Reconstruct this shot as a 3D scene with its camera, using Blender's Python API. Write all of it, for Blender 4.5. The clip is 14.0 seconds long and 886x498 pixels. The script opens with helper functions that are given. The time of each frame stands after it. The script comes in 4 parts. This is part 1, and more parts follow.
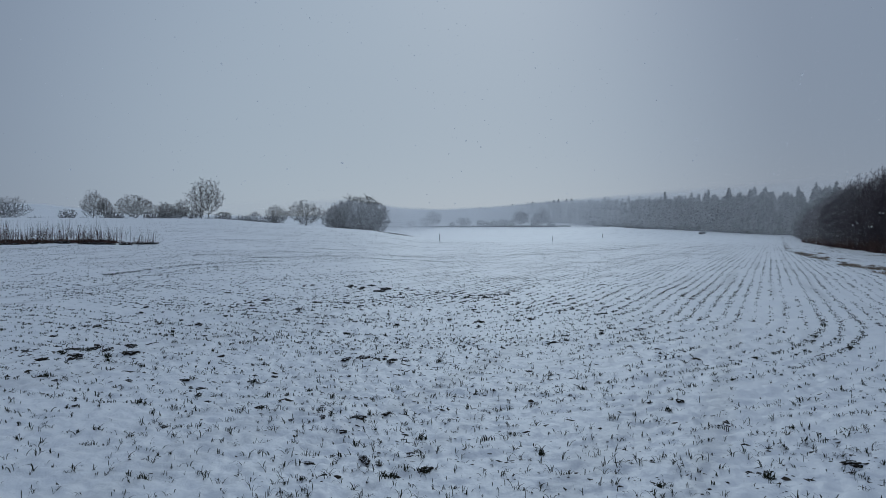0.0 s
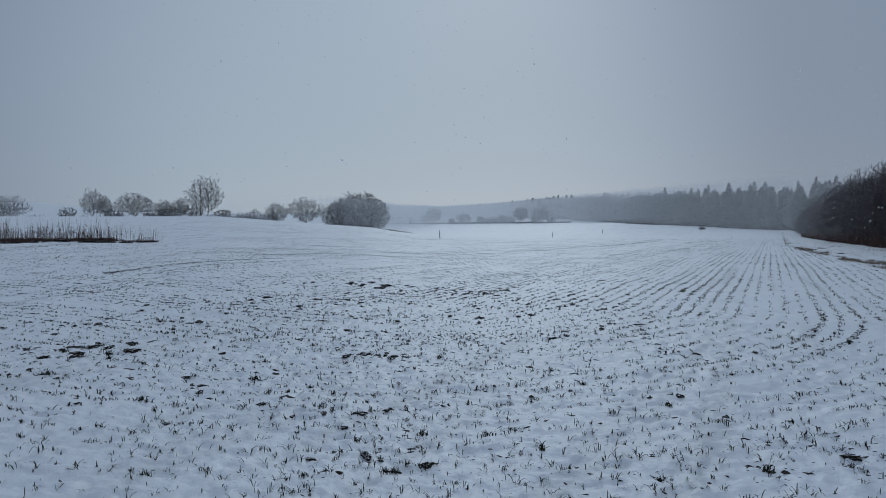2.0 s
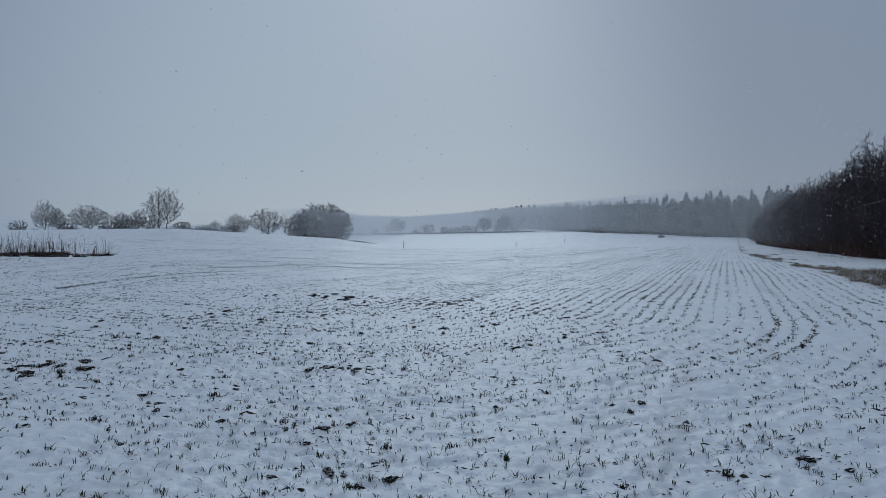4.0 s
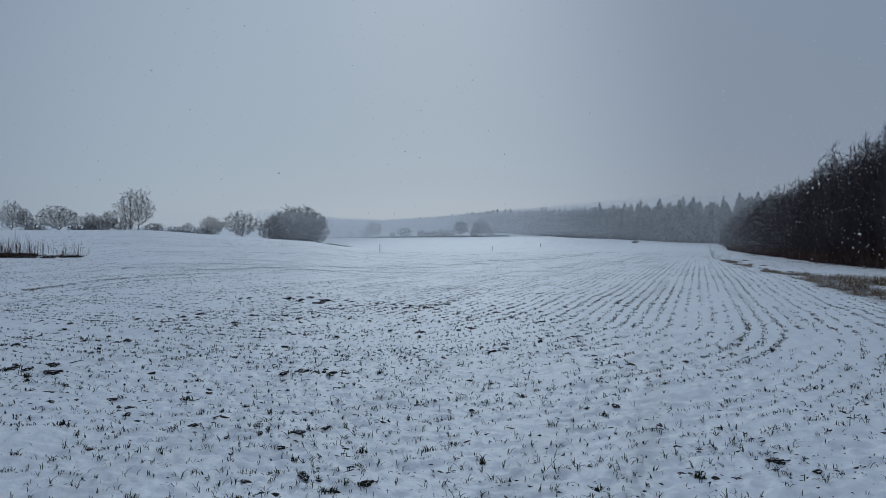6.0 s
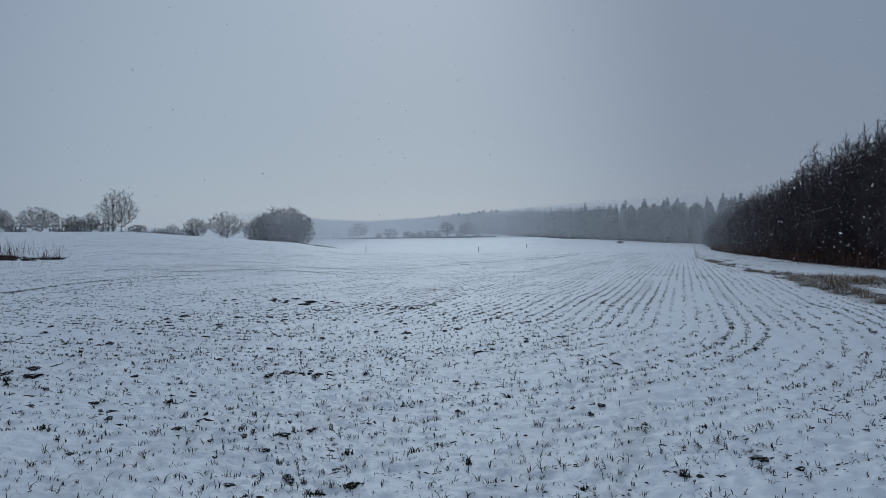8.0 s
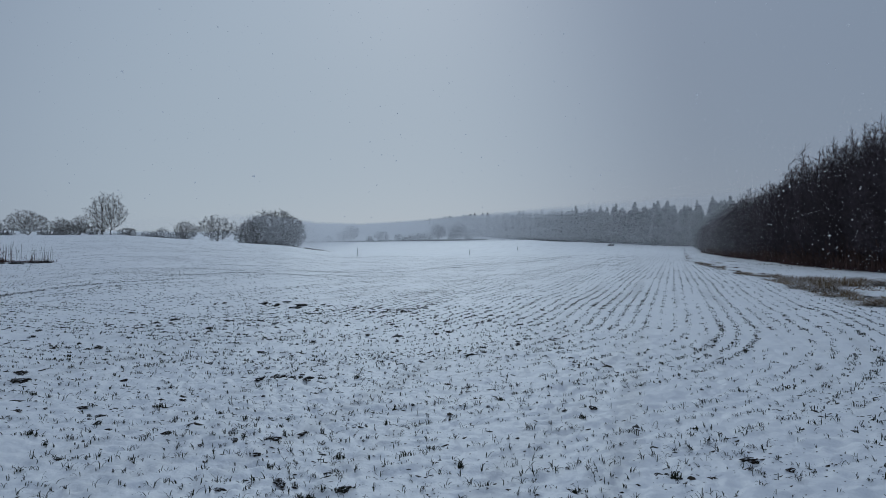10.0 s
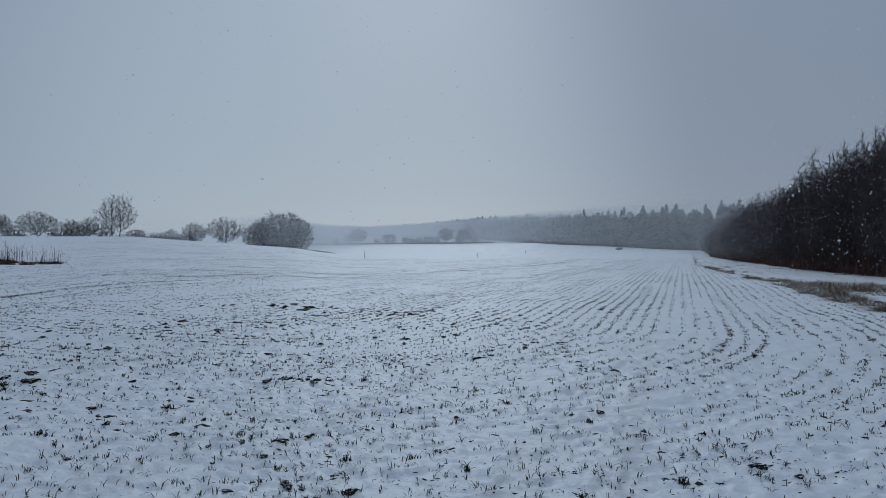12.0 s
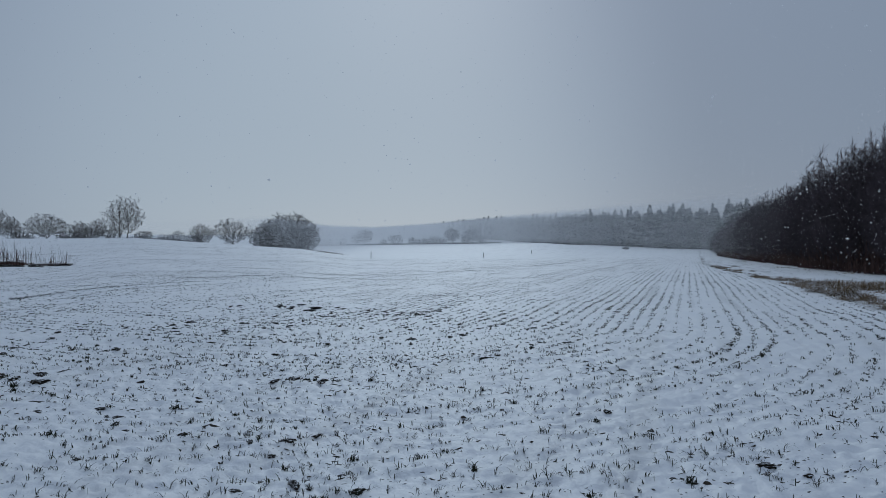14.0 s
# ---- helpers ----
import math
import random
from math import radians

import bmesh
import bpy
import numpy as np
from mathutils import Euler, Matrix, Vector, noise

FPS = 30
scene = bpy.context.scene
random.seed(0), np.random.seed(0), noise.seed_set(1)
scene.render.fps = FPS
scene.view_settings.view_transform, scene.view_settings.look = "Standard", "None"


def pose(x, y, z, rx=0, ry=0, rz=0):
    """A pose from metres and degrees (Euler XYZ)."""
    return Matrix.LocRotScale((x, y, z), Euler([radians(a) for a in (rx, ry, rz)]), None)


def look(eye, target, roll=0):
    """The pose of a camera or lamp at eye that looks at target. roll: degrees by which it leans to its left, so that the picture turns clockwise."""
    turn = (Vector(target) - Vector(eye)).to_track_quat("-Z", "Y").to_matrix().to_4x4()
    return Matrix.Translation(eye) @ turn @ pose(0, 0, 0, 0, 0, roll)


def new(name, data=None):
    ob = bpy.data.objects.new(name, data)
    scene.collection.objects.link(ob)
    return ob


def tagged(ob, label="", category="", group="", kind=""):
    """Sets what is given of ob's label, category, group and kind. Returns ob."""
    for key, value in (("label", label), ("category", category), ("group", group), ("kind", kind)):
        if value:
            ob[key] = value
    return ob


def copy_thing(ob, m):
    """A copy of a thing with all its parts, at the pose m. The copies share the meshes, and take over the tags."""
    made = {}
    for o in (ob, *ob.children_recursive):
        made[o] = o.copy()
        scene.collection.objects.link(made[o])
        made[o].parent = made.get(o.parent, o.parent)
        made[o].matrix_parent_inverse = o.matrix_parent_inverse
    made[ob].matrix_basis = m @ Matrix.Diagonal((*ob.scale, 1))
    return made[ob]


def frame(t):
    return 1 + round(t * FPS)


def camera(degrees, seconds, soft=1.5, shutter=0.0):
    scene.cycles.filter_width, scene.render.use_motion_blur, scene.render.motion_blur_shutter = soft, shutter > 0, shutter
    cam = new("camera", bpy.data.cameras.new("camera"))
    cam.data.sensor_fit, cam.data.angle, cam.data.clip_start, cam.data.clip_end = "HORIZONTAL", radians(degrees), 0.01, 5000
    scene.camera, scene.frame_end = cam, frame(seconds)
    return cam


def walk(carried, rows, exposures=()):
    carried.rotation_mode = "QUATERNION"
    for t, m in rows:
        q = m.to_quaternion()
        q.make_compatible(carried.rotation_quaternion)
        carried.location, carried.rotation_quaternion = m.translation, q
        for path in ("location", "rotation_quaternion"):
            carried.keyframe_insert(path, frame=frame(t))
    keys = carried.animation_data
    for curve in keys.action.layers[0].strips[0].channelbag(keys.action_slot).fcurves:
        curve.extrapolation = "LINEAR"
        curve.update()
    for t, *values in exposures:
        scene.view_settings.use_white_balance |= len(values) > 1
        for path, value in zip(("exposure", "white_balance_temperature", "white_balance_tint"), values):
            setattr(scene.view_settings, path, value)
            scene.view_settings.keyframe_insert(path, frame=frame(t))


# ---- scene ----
# A man-height handheld pan over a snow-dusted winter wheat field. x right, y ahead, z up.
EYE = 1.6
cam = camera(69.1, 14.0, soft=0.7)
# seconds, sideways, forwards, upwards (m), yaw, pitch, roll (degrees)
ROWS = [
    (0.0, 0.0, 0.0, 0.0, 0.0, -2.32, 0.0),
    (0.5, 0.001, -0.005, -0.001, 0.174, -2.078, 0.01),
    (1.0, -0.001, -0.013, -0.003, 0.225, -2.089, 0.149),
    (1.5, -0.002, -0.016, 0.0, 0.256, -2.322, 0.112),
    (2.0, 0.0, -0.012, -0.001, -0.01, -2.62, 0.274),
    (2.5, 0.009, -0.006, 0.002, -0.625, -2.8, 0.501),
    (3.0, 0.017, 0.005, 0.004, -1.845, -2.283, 0.909),
    (3.2, 0.017, 0.005, 0.004, -2.314, -2.077, 0.881),
    (5.3, 0.011, 0.002, 0.003, -3.934, -1.591, 0.641),
    (5.5, 0.01, 0.002, 0.003, -4.281, -1.548, 0.593),
    (6.0, 0.007, 0.0, 0.001, -5.306, -1.417, 0.289),
    (6.5, -0.001, -0.005, -0.006, -5.919, -1.584, 0.445),
    (7.0, 0.006, 0.007, -0.003, -6.431, -1.838, 0.596),
    (7.5, 0.007, 0.008, -0.002, -6.452, -1.426, 0.411),
    (8.0, 0.014, 0.01, -0.003, -6.532, -1.344, 0.449),
    (8.2, 0.014, 0.01, -0.003, -6.677, -1.274, 0.462),
    (10.3, 0.012, 0.015, -0.004, -7.311, -1.086, 0.493),
    (10.5, 0.012, 0.015, -0.004, -7.305, -1.239, 0.499),
    (11.0, 0.008, 0.015, -0.006, -6.862, -1.44, 0.4),
    (11.5, 0.009, 0.017, -0.003, -6.604, -1.149, 0.289),
    (12.0, 0.011, 0.009, -0.001, -6.634, -0.83, 0.237),
    (12.5, 0.009, 0.015, -0.004, -6.828, -0.552, 0.223),
    (13.0, 0.009, 0.004, -0.005, -6.51, -0.477, 0.345),
    (13.5, 0.012, 0.008, -0.003, -6.275, -0.533, 0.557),
    (14.0, 0.01, 0.005, -0.004, -6.087, -0.796, 0.49),
]
walk(cam, [(t, pose(x, y, EYE + z, 90 + pitch, roll, yaw)) for t, x, y, z, yaw, pitch, roll in ROWS])

# ---- light: a dull overcast sky in snowfall ----
world = bpy.data.worlds.new("overcast_sky")
scene.world = world
world.use_nodes = True
wn, wl = world.node_tree.nodes, world.node_tree.links
wn.clear()
w_out, w_bg = wn.new("ShaderNodeOutputWorld"), wn.new("ShaderNodeBackground")
w_sky = wn.new("ShaderNodeTexSky")
w_sky.sky_type, w_sky.sun_disc = "NISHITA", False
w_sky.sun_elevation, w_sky.sun_rotation = radians(30), radians(7)
w_dull = wn.new("ShaderNodeHueSaturation")
w_dull.inputs["Saturation"].default_value = 0.5
w_dull.inputs["Value"].default_value = 0.006
w_co, w_sep = wn.new("ShaderNodeTexCoord"), wn.new("ShaderNodeSeparateXYZ")
w_ramp = wn.new("ShaderNodeValToRGB")
w_ramp.color_ramp.interpolation = "B_SPLINE"
els = w_ramp.color_ramp.elements
els[0].position, els[0].color = 0.0, (0.290, 0.366, 0.468, 1)
els[1].position, els[1].color = 1.0, (0.42, 0.535, 0.70, 1)
mid = els.new(0.35)
mid.color = (0.283, 0.36, 0.467, 1)
# glow fitted to the view; its fall-off also stands in for lens vignetting
w_dot, w_glow = wn.new("ShaderNodeVectorMath"), wn.new("ShaderNodeMapRange")
w_dot.operation = "DOT_PRODUCT"
w_dot.inputs[1].default_value = (-0.09, 0.993, 0.08)
w_glow.interpolation_type = "SMOOTHSTEP"
w_glow.inputs["From Min"].default_value, w_glow.inputs["From Max"].default_value = 0.82, 1.0
w_glow.inputs["To Min"].default_value, w_glow.inputs["To Max"].default_value = 0.65, 1.04
w_mul = wn.new("ShaderNodeVectorMath")
w_mul.operation = "SCALE"
w_add = wn.new("ShaderNodeMix")
w_add.data_type, w_add.blend_type = "RGBA", "ADD"
w_add.inputs["Factor"].default_value = 1.0
wl.new(w_co.outputs["Generated"], w_sep.inputs[0])
wl.new(w_co.outputs["Generated"], w_dot.inputs[0])
wl.new(w_dot.outputs["Value"], w_glow.inputs["Value"])
wl.new(w_sep.outputs["Z"], w_ramp.inputs[0])
# away from the glow the sky is tinted bluer
w_level, w_tint = wn.new("ShaderNodeMapRange"), wn.new("ShaderNodeMix")
w_level.inputs["From Min"].default_value, w_level.inputs["From Max"].default_value = 0.65, 1.04
w_tint.data_type, w_tint.blend_type = "RGBA", "MIX"
w_tint.inputs["A"].default_value, w_tint.inputs["B"].default_value = (0.985, 1.0, 1.05, 1), (1.005, 1.0, 0.955, 1)
wl.new(w_glow.outputs[0], w_level.inputs["Value"])
wl.new(w_level.outputs[0], w_tint.inputs["Factor"])
w_hue = wn.new("ShaderNodeVectorMath")
w_hue.operation = "MULTIPLY"
wl.new(w_ramp.outputs[0], w_hue.inputs[0])
wl.new(w_tint.outputs["Result"], w_hue.inputs[1])
wl.new(w_hue.outputs[0], w_mul.inputs[0])
wl.new(w_glow.outputs[0], w_mul.inputs["Scale"])
wl.new(w_sky.outputs[0], w_dull.inputs["Color"])
wl.new(w_mul.outputs[0], w_add.inputs["A"])
wl.new(w_dull.outputs[0], w_add.inputs["B"])
wl.new(w_add.outputs["Result"], w_bg.inputs[0])
w_bg.inputs[1].default_value = 0.95
wl.new(w_bg.outputs[0], w_out.inputs[0])

sun_data = bpy.data.lights.new("sun", "SUN")
sun_data.energy, sun_data.angle, sun_data.color = 0.45, radians(24), (0.80, 0.94, 1.0)
sun = new("sun", sun_data)
sun.matrix_world = look((38, 320, 190), (0, 0, 0))
scene.view_settings.exposure = 0.0


# ---- materials ----
def base_material(name, rough=0.9):
    m = bpy.data.materials.new(name)
    m.use_nodes = True
    nt = m.node_tree
    bsdf = nt.nodes["Principled BSDF"]
    bsdf.inputs["Roughness"].default_value = rough
    bsdf.inputs["Specular IOR Level"].default_value = 0.2
    return m, nt, bsdf


def noise_node(nt, scale, detail=4.0, space="Object"):
    co, tex = nt.nodes.new("ShaderNodeTexCoord"), nt.nodes.new("ShaderNodeTexNoise")
    tex.inputs["Scale"].default_value, tex.inputs["Detail"].default_value = scale, detail
    nt.links.new(co.outputs[space], tex.inputs["Vector"])
    return tex


def ramp_node(nt, source, stops):
    r = nt.nodes.new("ShaderNodeValToRGB")
    e = r.color_ramp.elements
    for i, (p, c) in enumerate(stops):
        x = e[i] if i < 2 else e.new(p)
        x.position, x.color = p, (*c, 1)
    nt.links.new(source, r.inputs[0])
    return r.outputs[0]


def mix_node(nt, factor, a, b, blend="MIX"):
    m = nt.nodes.new("ShaderNodeMix")
    m.data_type, m.blend_type = "RGBA", blend
    for key, v in (("Factor", factor), ("A", a), ("B", b)):
        if isinstance(v, (int, float)):
            m.inputs[key].default_value = v
        elif isinstance(v, tuple):
            m.inputs[key].default_value = (*v, 1)
        else:
            nt.links.new(v, m.inputs[key])
    return m.outputs["Result"]


def bump(nt, bsdf, height, strength, distance):
    b = nt.nodes.new("ShaderNodeBump")
    b.inputs["Strength"].default_value, b.inputs["Distance"].default_value = strength, distance
    nt.links.new(height, b.inputs["Height"])
    nt.links.new(b.outputs[0], bsdf.inputs["Normal"])


def two_tone(name, dark, light, fine, coarse, rough=0.9, relief=0.0, vary=0.0):
    """A material of two colours, varied by grain, by large patches and, if asked, from object to object."""
    m, nt, bsdf = base_material(name, rough)
    a, b = noise_node(nt, fine, 5), noise_node(nt, coarse, 2)
    both = mix_node(nt, 0.45, a.outputs["Fac"], b.outputs["Fac"])
    col = ramp_node(nt, both, [(0.35, dark), (0.65, light)])
    if vary:
        info = nt.nodes.new("ShaderNodeObjectInfo")
        tone = ramp_node(nt, info.outputs["Random"], [(0.0, (1 - vary,) * 3), (1.0, (1.0,) * 3)])
        col = mix_node(nt, 1.0, col, tone, "MULTIPLY")
    nt.links.new(col, bsdf.inputs["Base Color"])
    if relief:
        bump(nt, bsdf, a.outputs["Fac"], 0.6, relief)
    return m


def snowed(name, dark, light, fine, coarse, amount, vary=0.0, lies=(0.25, 0.7)):
    """As two_tone, with snow lying on what faces up."""
    m = two_tone(name, dark, light, fine, coarse, 0.9, 0.0, vary)
    nt = m.node_tree
    bsdf = nt.nodes["Principled BSDF"]
    under = bsdf.inputs["Base Color"].links[0].from_socket
    geo, sep = nt.nodes.new("ShaderNodeNewGeometry"), nt.nodes.new("ShaderNodeSeparateXYZ")
    nt.links.new(geo.outputs["Normal"], sep.inputs[0])
    lie = nt.nodes.new("ShaderNodeMapRange")
    lie.inputs["From Min"].default_value, lie.inputs["From Max"].default_value = lies
    lie.inputs["To Max"].default_value = amount
    nt.links.new(sep.outputs["Z"], lie.inputs["Value"])
    patch = noise_node(nt, 1.3, 3)
    some = ramp_node(nt, patch.outputs["Fac"], [(0.38, (0, 0, 0)), (0.58, (1, 1, 1))])
    f = mix_node(nt, 1.0, lie.outputs[0], some, "MULTIPLY")
    nt.links.new(mix_node(nt, f, under, (0.80, 0.82, 0.85)), bsdf.inputs["Base Color"])
    return m


def snow_material():
    m, nt, bsdf = base_material("snow_on_soil", 0.5)
    bsdf.inputs["Specular IOR Level"].default_value = 0.45
    big, fine = noise_node(nt, 0.9, 5), noise_node(nt, 26.0, 4)
    snow = ramp_node(nt, big.outputs["Fac"], [(0.3, (0.85, 0.86, 0.88)), (0.7, (0.92, 0.925, 0.93))])
    # soil and stubble that come through where the snow lies thin
    lumps, thin = noise_node(nt, 7.0, 6), noise_node(nt, 0.22, 3)
    sum_ = nt.nodes.new("ShaderNodeMath")
    sum_.operation = "MULTIPLY_ADD"
    sum_.inputs[1].default_value = 0.35
    nt.links.new(thin.outputs["Fac"], sum_.inputs[0])
    nt.links.new(lumps.outputs["Fac"], sum_.inputs[2])
    through_snow = ramp_node(nt, sum_.outputs[0], [(0.89, (0, 0, 0)), (0.95, (0.8, 0.8, 0.8))])
    soil = ramp_node(nt, fine.outputs["Fac"], [(0.35, (0.045, 0.035, 0.028)), (0.65, (0.11, 0.095, 0.07))])
    # thin snow in streaks along the drilled rows
    co, comb = nt.nodes.new("ShaderNodeTexCoord"), nt.nodes.new("ShaderNodeCombineXYZ")
    for k, way in enumerate(((1.9, -0.97, 0.0), (0.036, 0.071, 0.0))):
        dot = nt.nodes.new("ShaderNodeVectorMath")
        dot.operation = "DOT_PRODUCT"
        dot.inputs[1].default_value = way
        nt.links.new(co.outputs["Object"], dot.inputs[0])
        nt.links.new(dot.outputs["Value"], comb.inputs[k])
    lines = nt.nodes.new("ShaderNodeTexNoise")
    lines.inputs["Scale"].default_value, lines.inputs["Detail"].default_value = 1.0, 5.0
    nt.links.new(comb.outputs[0], lines.inputs["Vector"])
    streaks = ramp_node(nt, lines.outputs["Fac"], [(0.53, (0, 0, 0)), (0.70, (0.22, 0.22, 0.22))])
    snow = mix_node(nt, streaks, snow, soil)
    nt.links.new(mix_node(nt, through_snow, snow, soil), bsdf.inputs["Base Color"])
    grain = mix_node(nt, 0.3, noise_node(nt, 9.0, 6).outputs["Fac"], fine.outputs["Fac"])
    bump(nt, bsdf, grain, 0.7, 0.04)
    return m


SNOW = snow_material()


def flake_material():
    """Snowflakes: white, and letting as much light through as they throw back."""
    m = two_tone("snowflake", (0.97, 0.97, 0.975), (0.985, 0.985, 0.985), 3.0, 0.1, 0.7)
    nt = m.node_tree
    bsdf, end = nt.nodes["Principled BSDF"], nt.nodes["Material Output"]
    thin, mix = nt.nodes.new("ShaderNodeBsdfTranslucent"), nt.nodes.new("ShaderNodeMixShader")
    nt.links.new(bsdf.inputs["Base Color"].links[0].from_socket, thin.inputs[0])
    mix.inputs[0].default_value = 0.5
    nt.links.new(bsdf.outputs[0], mix.inputs[1])
    nt.links.new(thin.outputs[0], mix.inputs[2])
    nt.links.new(mix.outputs[0], end.inputs[0])
    return m


FLAKE = flake_material()
WHEAT = two_tone("wheat_blade", (0.014, 0.018, 0.012), (0.042, 0.046, 0.026), 9.0, 0.3)
STRAW = snowed("dry_grass", (0.12, 0.078, 0.042), (0.42, 0.28, 0.145), 12.0, 0.8, 0.6, vary=0.4)
SOIL = two_tone("wet_soil", (0.018, 0.014, 0.012), (0.06, 0.048, 0.036), 22.0, 3.0, 0.85, 0.02, vary=0.4)
CLOD = snowed("soil_under_snow", (0.018, 0.014, 0.012), (0.06, 0.048, 0.036), 22.0, 3.0, 0.97, vary=0.4, lies=(0.93, 0.99))
STALK = two_tone("dead_stalk", (0.06, 0.032, 0.027), (0.17, 0.10, 0.078), 6.0, 0.6, vary=0.3)
BARK = snowed("frosted_bark", (0.08, 0.075, 0.072), (0.19, 0.18, 0.17), 4.0, 0.5, 0.95)
# dark bark lightened and tinted bluish, partly to stand in for haze
DARK_BARK = two_tone("wet_dark_bark", (0.06, 0.048, 0.055), (0.155, 0.123, 0.132), 5.0, 0.5, vary=0.4)
BRAMBLE = two_tone("bramble_stems", (0.05, 0.03, 0.028), (0.15, 0.09, 0.075), 5.0, 0.4)
# needles paled and given snow to stand in for part of the haze
NEEDLE = snowed("spruce_needles", (0.026, 0.034, 0.03), (0.06, 0.072, 0.064), 3.0, 0.3, 0.35, vary=0.35)
# far bark, its base colour paled to stand in for haze
HAZED_BARK = snowed("hazed_bark", (0.10, 0.098, 0.096), (0.22, 0.215, 0.21), 4.0, 0.5, 0.95)
POST = two_tone("grey_post_wood", (0.05, 0.045, 0.04), (0.13, 0.12, 0.105), 14.0, 2.0, vary=0.3)
RENDERED = two_tone("pale_render", (0.72, 0.72, 0.72), (0.82, 0.82, 0.81), 5.0, 0.4)
PANE = two_tone("dark_pane", (0.02, 0.022, 0.025), (0.04, 0.042, 0.046), 3.0, 0.5, 0.2)


# ---- mesh helpers ----
def mesh_of(name, verts, faces, material, smooth=False):
    """A mesh from an array of vertices and one array of faces with equal corner counts (or a list of such arrays)."""
    verts = np.asarray(verts, dtype=np.float32).reshape(-1, 3)
    groups = faces if isinstance(faces, list) else [faces]
    groups = [np.asarray(g, dtype=np.int32) for g in groups if len(g)]
    me = bpy.data.meshes.new(name)
    me.vertices.add(len(verts))
    me.vertices.foreach_set("co", verts.ravel())
    me.loops.add(sum(g.size for g in groups))
    me.loops.foreach_set("vertex_index", np.concatenate([g.ravel() for g in groups]))
    me.polygons.add(sum(len(g) for g in groups))
    sizes = np.concatenate([np.full(len(g), g.shape[1], dtype=np.int32) for g in groups])
    me.polygons.foreach_set("loop_start", (np.cumsum(sizes) - sizes).astype(np.int32))
    me.polygons.foreach_set("use_smooth", np.full(len(sizes), smooth))
    me.update(calc_edges=True)
    me.materials.append(material)
    return me


def part(name, me, parent, label=""):
    ob = new(name, me)
    ob.parent = parent
    return tagged(ob, label)


def tubes(segs, sides):
    """Vertices and quads of tapered tubes: rows of p0, p1, r0, r1."""
    s = np.asarray(segs, dtype=float).reshape(-1, 8)
    p, q, r0, r1 = s[:, :3], s[:, 3:6], s[:, 6], s[:, 7]
    d = q - p
    d /= np.linalg.norm(d, axis=1)[:, None] + 1e-9
    ref = np.where(np.abs(d[:, 2:3]) > 0.9, [[1.0, 0, 0]], [[0, 0, 1.0]])
    a = np.cross(d, ref)
    a /= np.linalg.norm(a, axis=1)[:, None] + 1e-9
    b = np.cross(d, a)
    ang = np.arange(sides) * 2 * np.pi / sides
    ring = a[:, None, :] * np.cos(ang)[None, :, None] + b[:, None, :] * np.sin(ang)[None, :, None]
    v = np.stack([p[:, None] + ring * r0[:, None, None], q[:, None] + ring * r1[:, None, None]], axis=1)
    k = np.arange(sides)
    quad = np.stack([k, (k + 1) % sides, (k + 1) % sides + sides, k + sides], axis=1)
    f = (np.arange(len(s)) * 2 * sides)[:, None, None] + quad[None]
    return v.reshape(-1, 3), f.reshape(-1, 4)


def slivers(segs, seed):
    """The finest twigs: narrow tapered strips turned every way."""
    s = np.asarray(segs, dtype=float).reshape(-1, 8)
    p, q = s[:, :3], s[:, 3:6]
    side = np.cross(q - p, np.random.RandomState(seed).normal(0, 1, p.shape))
    side /= np.linalg.norm(side, axis=1)[:, None] + 1e-9
    a, b = side * s[:, 6:7], side * s[:, 7:8]
    v = np.stack([p - a, p + a, q + b, q - b], axis=1).reshape(-1, 3)
    return v, (np.arange(len(s)) * 4)[:, None] + np.arange(4)[None]


def value_noise(x, y, seed):
    """Smooth noise from -1 to 1 with a cell of 1."""
    rs = np.random.RandomState(seed)
    tab = rs.uniform(-1, 1, (256, 256))
    xi, yi = np.floor(x).astype(int), np.floor(y).astype(int)
    fx, fy = x - xi, y - yi
    fx, fy = fx * fx * (3 - 2 * fx), fy * fy * (3 - 2 * fy)
    g = lambda i, j: tab[(xi + i) % 256, (yi + j) % 256]
    return (g(0, 0) * (1 - fx) + g(1, 0) * fx) * (1 - fy) + (g(0, 1) * (1 - fx) + g(1, 1) * fx) * fy


# ---- the lie of the land ----
WAY, SIDE = np.array([0.454, 0.891]), np.array([0.891, -0.454])  # along and across the drilled rows
TURN_T, TURN_P = 12.0, -7.3  # the headland, and the middle of the rows' bend
LINES = (-5.5, -7.3, -17.0, -18.8, -31.0, -32.8, -46.0, -47.8)  # wheel tracks through the crop


def track(line, t):
    """How far across the rows a wheel track lies, t along it: the farther ones draw in towards the near rows."""
    return line + (0.1 * np.clip(t - 13, 0, 45) if line < -10 else 0.0 * t)


def ease(t):
    t = np.clip(t, 0, 1)
    return t * t * (3 - 2 * t)


